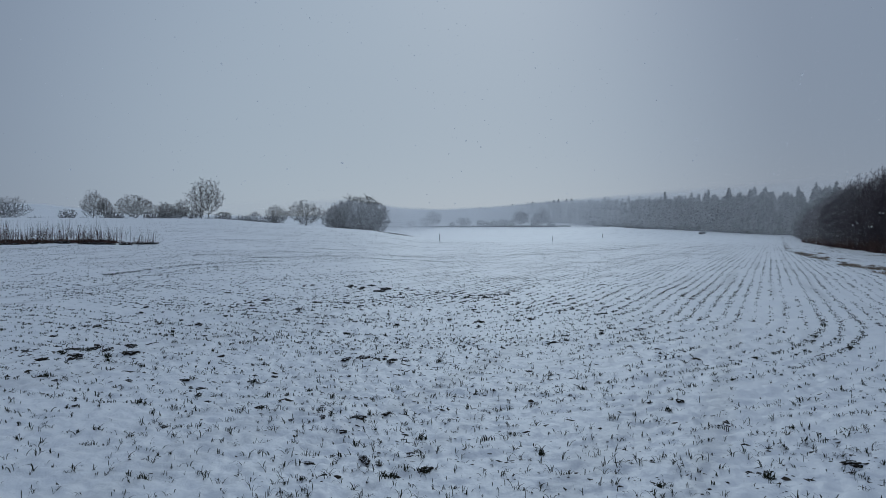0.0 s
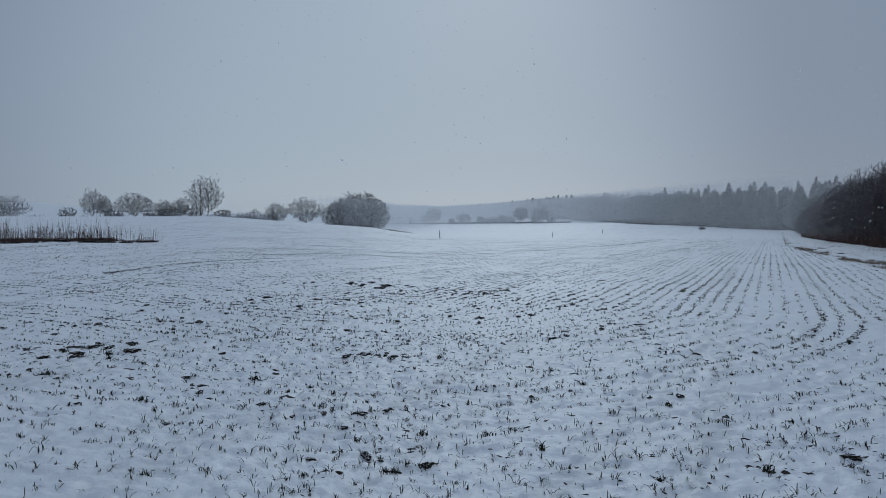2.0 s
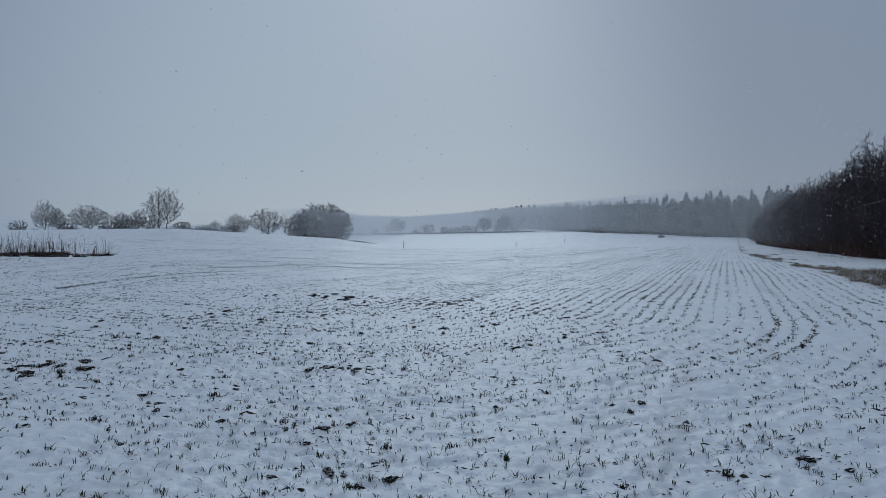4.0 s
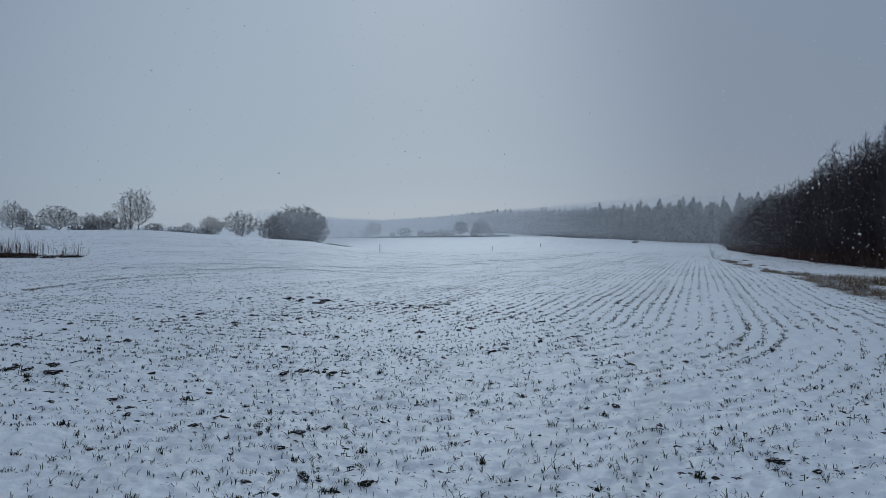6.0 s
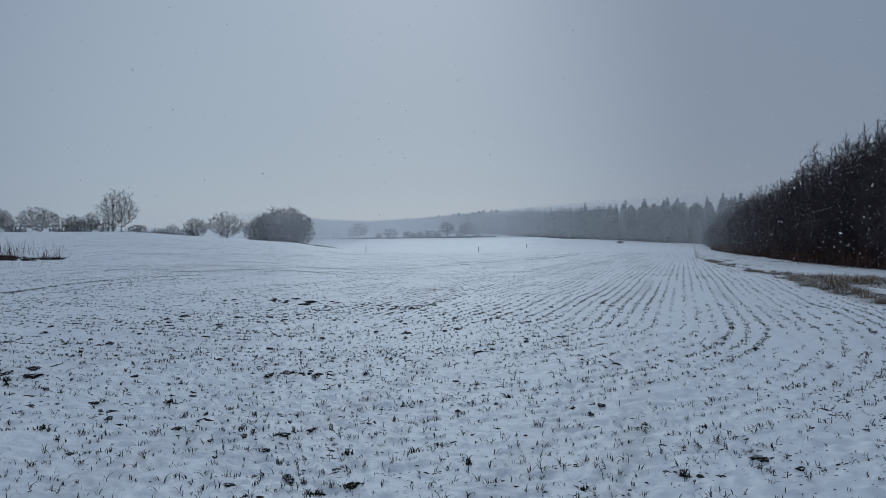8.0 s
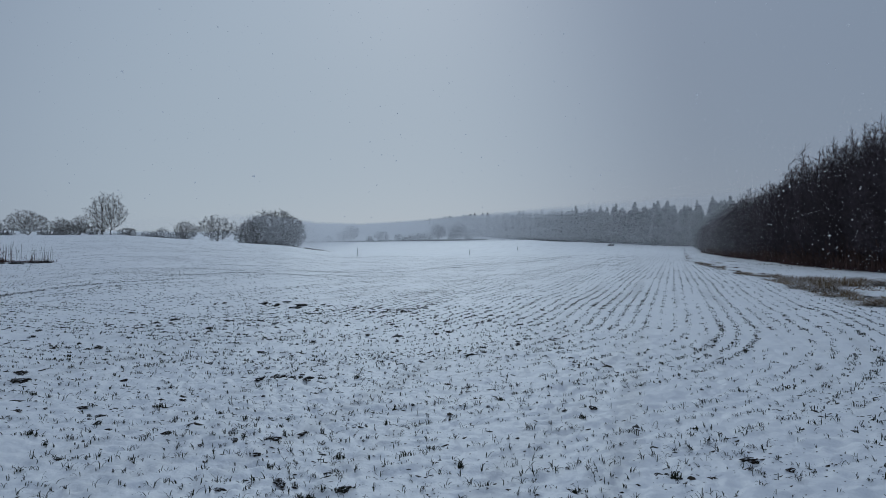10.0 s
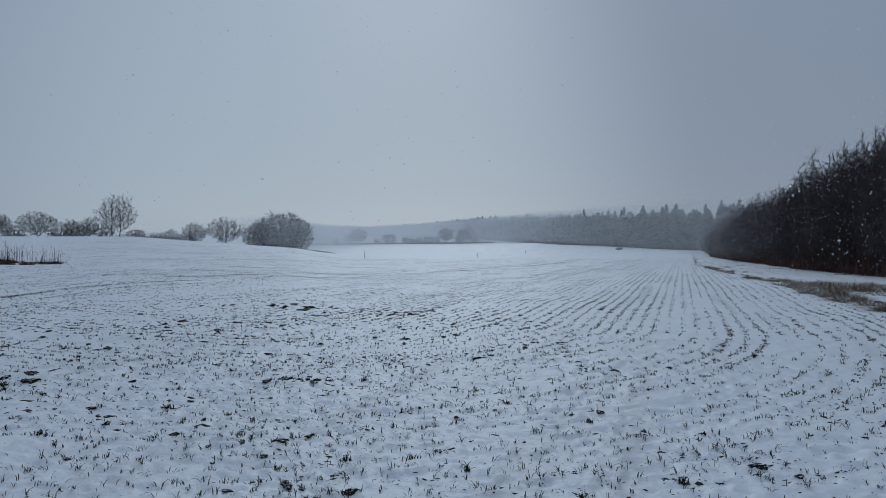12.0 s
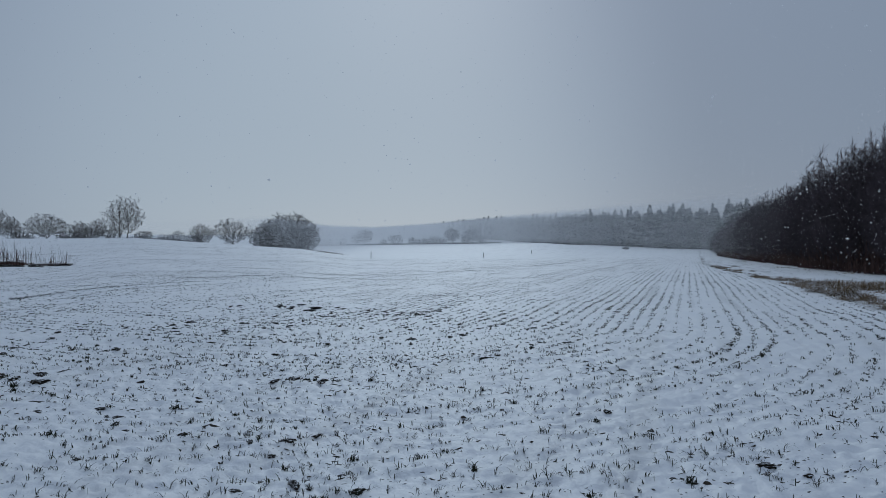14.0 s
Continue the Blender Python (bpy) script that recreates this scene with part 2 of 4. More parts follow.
def land(x, y):
    """Height of the large land: a rise on one side, a shallow dip ahead, a hump before the wood, a hill far off."""
    x, y = np.asarray(x, float), np.asarray(y, float)
    depth = np.maximum(y, 0)
    u = np.clip(x / np.maximum(y, 8), -1.0, 1.0)
    near = np.interp(u, [-1, -0.69, -0.35, -0.31, -0.2, -0.11, -0.03, 0.1, 1], [2.7, 2.6, 2.4, 2.05, 1.0, 0.15, -1.6, -2.0, -2.0])
    hump = np.interp(u, [-1, -0.35, -0.1, 0, 0.15, 0.26, 0.38, 0.45, 1], [0.0, 0.0, -2.0, -2.0, -0.9, 0.45, -1.5, -2.0, -2.0])
    far = np.interp(u, [-1, -0.35, -0.1, 0.2, 0.4, 1], [-2, -2, -1.0, -0.6, -1.5, -2])
    rise = np.interp(u, [-1, -0.5, -0.3, 0, 0.2, 0.4, 1], [6, 4, 1, 2.2, 2.4, 2, 2])
    hill = np.interp(u, [-1, -0.62, -0.5, -0.3, 0, 1], [32, 24, 13, 10, 9, 12])
    z = near * np.clip((depth - 10) / 110, 0, 1) ** 1.12
    z = z + (hump - near) * ease((depth - 118) / 80)
    z = z + (far - hump) * ease((depth - 205) / 90)
    z = z + (rise - far) * ease((depth - 305) / 130)
    return z + (hill - rise) * ease((depth - 430) / 350)


def ground_z(x, y):
    """The snow's surface, with lumps and hollows."""
    x, y = np.asarray(x, float), np.asarray(y, float)
    r = np.hypot(x, y)
    fade = np.clip((26 - r) / 15, 0, 1)
    z = land(x, y)
    z = z + 0.05 * value_noise(x / 2.3, y / 2.3, 1) * np.clip((200 - r) / 150, 0, 1)
    z = z + fade * (0.018 * value_noise(x / 0.42, y / 0.42, 2) + 0.024 * np.abs(value_noise(x / 0.17 + 9, y / 0.15, 3)) + 0.017 * value_noise(x / 0.09, y / 0.075 + 5, 4) + 0.006 * value_noise(x / 0.04, y / 0.04, 5))
    return z


def build_ground():
    radii = [0.0]
    r = 0.6
    while r < 3200:
        radii.append(r)
        r *= 1.04 if r < 2.5 else 1.12 if r > 700 else 1.006 if r < 9 else 1.009 if r < 18 else 1.013 if r < 30 else 1.02
    radii = np.array(radii[1:])
    az = np.concatenate([np.arange(-47, 52, 0.22), np.arange(52, 312.5, 1.5)])
    az = np.radians(az)
    a, rr = np.meshgrid(az, radii)
    x, y = rr * np.sin(a), rr * np.cos(a)
    z = ground_z(x, y)
    v = np.stack([x, y, z], axis=-1).reshape(-1, 3)
    v = np.vstack([v, [[0, 0, 0]]])
    n, m = len(radii), len(az)
    i, j = np.meshgrid(np.arange(n - 1), np.arange(m), indexing="ij")
    k = (j + 1) % m
    quads = np.stack([i * m + j, (i + 1) * m + j, (i + 1) * m + k, i * m + k], axis=-1).reshape(-1, 4)
    jj = np.arange(m)
    fan = np.stack([np.full(m, n * m), jj, (jj + 1) % m], axis=1)
    quads = quads[:, ::-1]
    fan = fan[:, ::-1]
    ob = new("ground", mesh_of("ground", v, [quads, fan], SNOW, True))
    return tagged(ob, "snow-dusted sown field with soil showing through", "ground", kind="structure")


build_ground()


# ---- crop ----
def row_shift(x, y, rng, jitter):
    """Moves points on to the nearest drilled row; the rows are straight up the field and bend along the headland."""
    p, t = x * SIDE[0] + y * SIDE[1], x * WAY[0] + y * WAY[1]
    dp, dt = p - TURN_P, t - TURN_T
    straight, bend = dt >= 0, (dt < 0) & (dp > 0)
    dist = np.hypot(dp, dt)
    rho = np.where(straight, dp, np.where(bend, dist, -dt))
    gp = np.where(straight, 1.0, np.where(bend, dp / (dist + 1e-6), 0.0))
    gt = np.where(straight, 0.0, np.where(bend, dt / (dist + 1e-6), -1.0))
    step = np.round((rho - 0.07) / 0.25) * 0.25 + 0.07 - rho + rng.normal(0, 1, len(x)) * jitter
    p, t = p + gp * step, t + gt * step
    return p * SIDE[0] + t * WAY[0], p * SIDE[1] + t * WAY[1]


def strip_edge(y):
    """Where the crop ends against the rough grass strip beside the wood."""
    return np.interp(y, [0, 10, 13.1, 15.1, 16.6, 19.9, 24.8, 30.8, 43, 53, 62, 173], [9.5, 10.8, 11.6, 12.2, 12.7, 14.1, 16.3, 18.7, 24, 28.2, 33, 91])


def wood_edge(y):
    return np.interp(y, [0, 28, 31, 41, 77, 110, 150], [24, 24.8, 25.4, 29.3, 46, 62.5, 82])


def wedge(rng, n, r0, r1, a0=-44, a1=49):
    """Points spread evenly over a sector of the field."""
    r = np.sqrt(rng.uniform(r0 * r0, r1 * r1, n))
    a = np.radians(rng.uniform(a0, a1, n))
    return r * np.sin(a), r * np.cos(a)


def blades(rng, x, y, z, count, height, width, lean):
    """Blades of grass, each a narrow arching strip of five triangles, count to a plant, spread from one crown."""
    n = len(x)
    i = np.repeat(np.arange(n), count)
    m = len(i)
    a = rng.uniform(0, 2 * np.pi, m)
    h = np.repeat(height, count) * rng.uniform(0.55, 1.2, m)
    w = np.repeat(width, count) * rng.uniform(0.7, 1.3, m)
    l = np.minimum(np.abs(rng.normal(0, 1, m)), 1.4) * lean * h * 0.75
    near = np.minimum(w * 1.1, 0.012)
    foot = np.stack([x[i] + rng.normal(0, 1, m) * near, y[i] + rng.normal(0, 1, m) * near, z[i] - 0.012], axis=1)
    out = np.stack([np.cos(a), np.sin(a), np.zeros(m)], axis=1)
    b = a + np.pi / 2 + rng.normal(0, 0.6, m)
    side = np.stack([np.cos(b), np.sin(b), np.zeros(m)], axis=1) * (w / 2)[:, None]
    up = np.array([0, 0, 1.0])
    low = foot + out * (l * 0.4)[:, None] + up * (h * 0.5 + 0.012)[:, None]
    top = foot + out * (l * 0.8)[:, None] + up * (np.maximum(h * 0.85 - l * 0.1, 0.35 * h) + 0.012)[:, None]
    tip = foot + out * (l * 1.2)[:, None] + up * (np.maximum(h - l * 0.4, 0.2 * h) + 0.012)[:, None]
    v = np.stack([foot - side * 0.7, foot + side * 0.7, low + side, low - side, top + side * 0.75, top - side * 0.75, tip], axis=1).reshape(-1, 3)
    k = (np.arange(m) * 7)[:, None]
    return v, [np.vstack([k + np.array([[0, 1, 2, 3]]), k + np.array([[3, 2, 4, 5]])]), k + np.array([[5, 4, 6]])]


def join(pieces):
    vs, quads, tris, off = [], [], [], 0
    for v, (q, t) in pieces:
        vs.append(v)
        quads.append(q + off)
        tris.append(t + off)
        off += len(v)
    return np.vstack(vs), [np.vstack(quads), np.vstack(tris)]


def along_rows(x, y):
    """How far across the rows a place lies, and how far along its own row."""
    p, t = x * SIDE[0] + y * SIDE[1], x * WAY[0] + y * WAY[1]
    dp, dt = p - TURN_P, t - TURN_T
    straight, bend = dt >= 0, (dt < 0) & (dp > 0)
    dist = np.hypot(dp, dt)
    rho = np.where(straight, dp, np.where(bend, dist, -dt))
    run = np.where(straight, dt, np.where(bend, -dist * np.arctan2(-dt, np.maximum(dp, 1e-6)), -1.571 * -dt + dp))
    return rho, run


def vigour(x, y, seed):
    """How well plants stand, from -1 to 1: some rows are stronger than others, and each has gaps and thick stretches."""
    rho, run = along_rows(x, y)
    row = np.round((rho - 0.07) / 0.25)
    strength = np.random.RandomState(seed).uniform(-1, 1, 512)[row.astype(int) % 512]
    streak = value_noise(rho / 0.9 + 40, run / 7.0 + 40, seed + 1)
    gaps = value_noise(row * 7.3 + 200, run / 0.55 + 60, seed + 2)
    return 0.45 * strength + 0.65 * streak + 0.5 * gaps


def build_crop():
    rng = np.random.RandomState(11)
    pieces = []
    # plants to the square metre thin out from the eye, to fit its view
    at = np.geomspace(2.6, 130, 300)
    per = np.interp(at, [2.6, 5, 8, 14, 20, 30, 45, 70, 130], PLANTS)
    many = np.concatenate([[0], np.cumsum(0.5 * (per[1:] * at[1:] + per[:-1] * at[:-1]) * np.diff(at))]) * radians(93)
    n = int(many[-1])
    r = np.interp(rng.uniform(0, many[-1], n), many, at)
    a = np.radians(rng.uniform(-44, 49, n))
    x, y = r * np.sin(a), r * np.cos(a)
    patchy = vigour(x, y, 300) + 0.45 * value_noise(x / 2.4, y / 2.4, 8)
    x, y = row_shift(x, y, rng, np.interp(r, [4, 7, 12, 30], [0.055, 0.035, 0.026, 0.022]))
    # the stand is fuller away from the wood
    keep = (patchy > rng.uniform(-1.1, 0.9, n) + np.interp(x, [-4, 1, 5], [-0.3, 0.0, 0.15]) * (r < 12)) & (x < strip_edge(y))
    x, y, r = x[keep], y[keep], np.hypot(x, y)[keep]
    leaves = np.clip(np.round(rng.uniform(0.6, 5.4, len(x)) * np.interp(r, [5, 12, 30], [1.0, 0.9, 0.7])), 1, 5)
    # the field behind and beside the walker, sown the same way
    n = 9000
    r2 = np.sqrt(rng.uniform(1.0, 15.0**2, n))
    a2 = np.radians(rng.uniform(49, 316, n))
    x2, y2 = row_shift(r2 * np.sin(a2), r2 * np.cos(a2), rng, 0.05)
    keep = x2 < strip_edge(y2)
    x, y, r = np.concatenate([x, x2[keep]]), np.concatenate([y, y2[keep]]), np.concatenate([r, r2[keep]])
    leaves = np.concatenate([leaves, np.full(keep.sum(), 2)])
    for count in range(1, 6):
        p = leaves == count
        if p.any():
            size = np.interp(r[p], [4, 9, 14, 80], [0.043, 0.038, 0.027, 0.024]) * rng.uniform(0.5, 1.25, p.sum())
            wide = np.interp(r[p], [3, 6, 12, 30, 100], [0.0043, 0.0056, 0.0092, 0.013, 0.022])
            pieces.append(blades(rng, x[p], y[p], ground_z(x[p], y[p]), count, size, wide, 1.5))
    # thicker growth and soil along the wheel tracks
    for line in LINES:
        n = 1700 if -21 < line < -10 else 600
        t = 12 + 90 * rng.uniform(0, 1, n) ** 1.8
        p = track(line, t) + rng.normal(0, 0.12, n)
        x, y = p * SIDE[0] + t * WAY[0], p * SIDE[1] + t * WAY[1]
        keep = value_noise(t / 2.0, t * 0 + line, 12) > rng.uniform(-0.6, 0.4, n)
        x, y = x[keep], y[keep]
        pieces.append(blades(rng, x, y, ground_z(x, y), 2, np.full(len(x), 0.024), 0.012 + 0.0003 * np.hypot(x, y), 1.6))
    v, f = join(pieces)
    ob = new("wheat_seedlings", mesh_of("wheat_seedlings", v, f, WHEAT))
    tagged(ob, "dark green wheat seedlings in rows through thin snow", "seedlings", kind="stuff")


PLANTS = [125, 150, 118, 78, 54, 30, 15, 5, 0.8]
build_crop()


def clod_mesh(seed):
    """A lump of soil: a squashed, dented ball."""
    bm = bmesh.new()
    bmesh.ops.create_icosphere(bm, subdivisions=3, radius=1.0)
    for v in bm.verts:
        n = noise.noise(v.co * 1.6 + Vector((seed * 7.1, 0, 0))) + 0.5 * noise.noise(v.co * 4.2 + Vector((0, seed * 3.3, 0))) + 0.14 * noise.noise(v.co * 9.0)
        v.co *= 1 + 0.95 * n
        v.co.z *= 0.7
    me = bpy.data.meshes.new("soil_clod")
    bm.to_mesh(me)
    bm.free()
    me.materials.append(CLOD)
    return me


# bare lumps of soil in groups: middle (x, y), spread, count, size
NEAR_CLODS = [(-0.75, 7.6, 0.55, 0.16, 10, 0.055), (-4.4, 7.7, 0.7, 0.35, 20, 0.06), (-0.45, 4.25, 0.5, 0.3, 7, 0.036), (2.75, 4.1, 0.2, 0.15, 4, 0.036), (2.1, 4.05, 0.12, 0.1, 3, 0.032),
              (-6.3, 6.2, 0.6, 0.35, 9, 0.05), (2.4, 9.6, 0.6, 0.4, 4, 0.05), (-2.3, 6.4, 1.2, 0.8, 14, 0.038), (1.6, 5.6, 1.6, 0.8, 7, 0.032), (-1.2, 5.4, 1.0, 0.5, 8, 0.036)]
FAR_CLODS = [(-2.0, 15.4, 1.3, 0.5, 18, 0.07), (0.5, 14.6, 1.2, 0.6, 14, 0.06), (-3.4, 12.3, 1.5, 0.7, 16, 0.055), (-5.5, 10.0, 2.2, 1.2, 16, 0.05), (-1.0, 10.4, 2.2, 1.0, 14, 0.045),
             (1.4, 11.8, 1.8, 1.0, 10, 0.048), (-20.5, 34.2, 3.4, 0.25, 16, 0.22), (-16.2, 35.0, 1.2, 0.4, 7, 0.22), (13.6, 14.9, 0.7, 0.5, 12, 0.11)]


def build_clods():
    rng = random.Random(5)
    shapes = [clod_mesh(i) for i in range(6)]
    for cx, cy, sx, sy, count, size in NEAR_CLODS + FAR_CLODS:
        for _ in range(count):
            x, y = rng.gauss(cx, sx * 0.6), rng.gauss(cy, sy * 0.6)
            s = size * rng.uniform(0.3, 0.75)
            ob = new("soil_clod", rng.choice(shapes))
            ob.matrix_world = pose(x, y, float(ground_z(x, y)) + 0.1 * s, 0, 0, rng.uniform(0, 360)) @ Matrix.Diagonal((s * rng.uniform(1.3, 2.3), s, s * 0.8, 1))
            tagged(ob, "dark wet lump of soil bare of snow", "soil", "soil lumps in the field")


build_clods()


# tufts of grass and volunteer plants that stand out of the snow: x, y
TUFTS = [(-1.28, 6.11), (-1.46, 5.97), (-2.41, 5.28), (-0.44, 4.35), (-0.65, 4.67), (0.33, 4.75), (0.52, 4.92), (0.07, 3.9), (-0.34, 4.06), (-1.53, 4.02), (-0.88, 3.93),
         (-0.17, 4.86), (-0.28, 5.06), (0.69, 4.46), (1.38, 5.2), (2.9, 6.39), (3.54, 6.67), (2.66, 4.0), (2.08, 4.05), (1.33, 3.87), (-3.99, 7.59), (-0.97, 7.72), (-0.05, 7.37), (1.99, 9.84),
         (3.5, 8.3), (5.1, 8.75), (4.9, 9.2), (0.2, 14.2), (-5.2, 5.0), (-3.3, 4.6)]


def build_tufts():
    made = []
    for k in range(5):
        q = np.random.RandomState(160 + k)
        m = 22 + 5 * k
        x0, y0 = q.normal(0, 0.015, m), q.normal(0, 0.013, m)
        v, fc = blades(q, x0, y0, np.zeros(m), 1, 0.045 * np.exp(-(x0**2 + y0**2) / 0.004) * q.uniform(0.5, 1.3, m), np.full(m, 0.005), 1.0)
        made.append(mesh_of("grass_tuft", v, fc, WHEAT))
    rng = random.Random(15)
    spots = list(TUFTS)
    for cx, cy, sx, sy, count, _ in NEAR_CLODS:
        spots += [(rng.gauss(cx, sx * 0.6), rng.gauss(cy, sy * 0.6)) for _ in range(count // 3)]
    for x, y in spots:
        s = rng.uniform(0.55, 1.2)
        ob = new("grass_tuft", rng.choice(made))
        ob.matrix_world = pose(x, y, float(ground_z(x, y)), 0, 0, rng.uniform(0, 360)) @ Matrix.Diagonal((s * 1.2, s, s, 1))
        tagged(ob, "dark green grass tuft standing out of thin snow", "grass", "grass tufts in the field")


build_tufts()


def build_crumbs():
    """Small lumps of soil and hollows in the snow between the plants: low six-sided mounds, most of them longer than they are deep."""
    r = np.random.RandomState(17)
    pts = []
    for r0, r1, n, jit in ((2.6, 9, 13000, 0.06), (9, 18, 22000, 0.03), (18, 34, 20000, 0.03), (34, 90, 30000, 0.05)):
        x, y = wedge(r, n, r0, r1)
        patchy = vigour(x, y, 300) + 0.9 * value_noise(x / 2.6, y / 1.3, 18)
        x, y = row_shift(x, y, r, jit)
        keep = (patchy > r.uniform(-0.6, 1.3, n)) & (x < strip_edge(y))
        pts.append(np.stack([x[keep], y[keep]], axis=1))
    # broken soil round the larger lumps
    for cx, cy, sx, sy, count, size in NEAR_CLODS + FAR_CLODS:
        m = count * 7
        pts.append(np.stack([r.normal(cx, sx * 0.8, m), r.normal(cy, sy * 0.8, m)], axis=1))
    # bare soil in the wheel tracks
    for line in LINES:
        m = 1100 if -21 < line < -10 else 240
        t = 11 + 70 * r.uniform(0, 1, m) ** 1.8
        q = track(line, t) + r.normal(0, 0.07, m)
        keep = value_noise(t / 1.6, t * 0 + line, 13) > r.uniform(-0.5, 0.5, m)
        pts.append(np.stack([(q * SIDE[0] + t * WAY[0])[keep], (q * SIDE[1] + t * WAY[1])[keep]], axis=1))
    # the worn edge of the strip beside the wood
    y = 14 + 150 * r.uniform(0, 1, 2600) ** 1.5
    x = strip_edge(y) + np.abs(r.normal(0, 0.25, 2600)) * (1 + (r.uniform(0, 1, 2600) < 0.35) * 4)
    pts.append(np.stack([x, y], axis=1))
    # soil and stubble showing all over the verge
    y = 13 + 60 * r.uniform(0, 1, 5200) ** 1.4
    x = strip_edge(y) + (wood_edge(y) - strip_edge(y)) * r.uniform(0, 1, 5200)
    keep = value_noise(x / 1.1, y / 1.6, 57) > r.uniform(-0.7, 0.7, 5200)
    pts.append(np.stack([x[keep], y[keep]], axis=1))
    p = np.vstack(pts)
    k = len(p)
    d = np.hypot(p[:, 0], p[:, 1])
    s = np.minimum(r.lognormal(-4.75, 0.5, k) * np.clip(d / 7, 0.8, 1.6) * np.clip(d / 30, 1, 2), 0.045)
    ang = np.arange(6) * np.pi / 3
    jag = r.uniform(0.6, 1.35, (k, 6))
    long = r.uniform(1.2, 2.8, k)[:, None]
    ex, ey = np.cos(ang)[None] * jag * long, np.sin(ang)[None] * jag
    turn = r.normal(-0.1, 0.35, k)[:, None]
    ring = np.stack([ex * np.cos(turn) - ey * np.sin(turn), ex * np.sin(turn) + ey * np.cos(turn), np.full((k, 6), -0.35)], axis=-1) * s[:, None, None]
    crown = np.stack([r.normal(0, 0.3, k), r.normal(0, 0.3, k), r.uniform(0.1, 0.35, k)], axis=-1) * s[:, None]
    base = np.stack([p[:, 0], p[:, 1], ground_z(p[:, 0], p[:, 1])], axis=-1)
    v = np.concatenate([ring + base[:, None], (crown + base)[:, None]], axis=1).reshape(-1, 3)
    j = np.arange(6)
    tri = np.stack([j, (j + 1) % 6, np.full(6, 6)], axis=1)
    f = ((np.arange(k) * 7)[:, None, None] + tri[None]).reshape(-1, 3)
    ob = new("soil_crumbs", mesh_of("soil_crumbs", v, f, SOIL))
    tagged(ob, "small dark crumbs of soil showing through snow", "soil", kind="stuff")


build_crumbs()


# ---- trees ----
# stems, how far apart they stand, where the crown begins, its points, step, width of its lower part, finest twigs to a shoot
SHAPES = {
    "oak": dict(stems=1, apart=0.0, foot=0.14, points=1100, step=0.034, under=0.6, shoots=6, shoot=0.07, droop=0.0),
    "birch": dict(stems=1, apart=0.0, foot=0.2, points=900, step=0.034, under=0.95, shoots=6, shoot=0.07, droop=-0.3),
    "tall": dict(stems=2, apart=0.085, foot=0.16, points=1300, step=0.029, under=1.0, shoots=5, shoot=0.06, droop=-0.05),
    "bush": dict(stems=6, apart=0.09, foot=0.03, points=1100, step=0.038, under=1.0, shoots=7, shoot=0.08, droop=0.05),
    "far": dict(stems=3, apart=0.07, foot=0.05, points=330, step=0.055, under=0.9, shoots=7, shoot=0.1, droop=0.1),
    "wood": dict(stems=2, apart=0.03, foot=0.06, points=900, step=0.034, under=1.1, shoots=10, shoot=0.06, droop=0.12),
}


def crown_points(rs, kind, width, seed):
    """Places that the twigs of a tree 1 high grow towards: a dome with an uneven outline, fuller near its skin."""
    spec = SHAPES[kind]
    n = spec["points"]
    d = rs.normal(0, 1, (n, 3))
    d /= np.linalg.norm(d, axis=1)[:, None]
    reach = rs.uniform(0, 1, n) ** 0.4
    ang = np.arctan2(d[:, 1], d[:, 0])
    lump = 1 + 0.16 * value_noise(ang * 1.6 + 10, d[:, 2] * 2.2 + 10, 700 + seed)
    c = d * (reach * lump)[:, None]
    mid = spec["foot"] + (1 - spec["foot"]) * 0.42
    below = c[:, 2] < 0
    z = np.where(below, mid + c[:, 2] * (mid - spec["foot"] * 0.9), mid + c[:, 2] * (1 - mid))
    side = np.where(below, 1 - (1 - spec["under"]) * np.abs(d[:, 2]), 1.0) * width / 2
    return np.stack([c[:, 0] * side, c[:, 1] * side, np.clip(z, 0.03, 1.02)], axis=1)


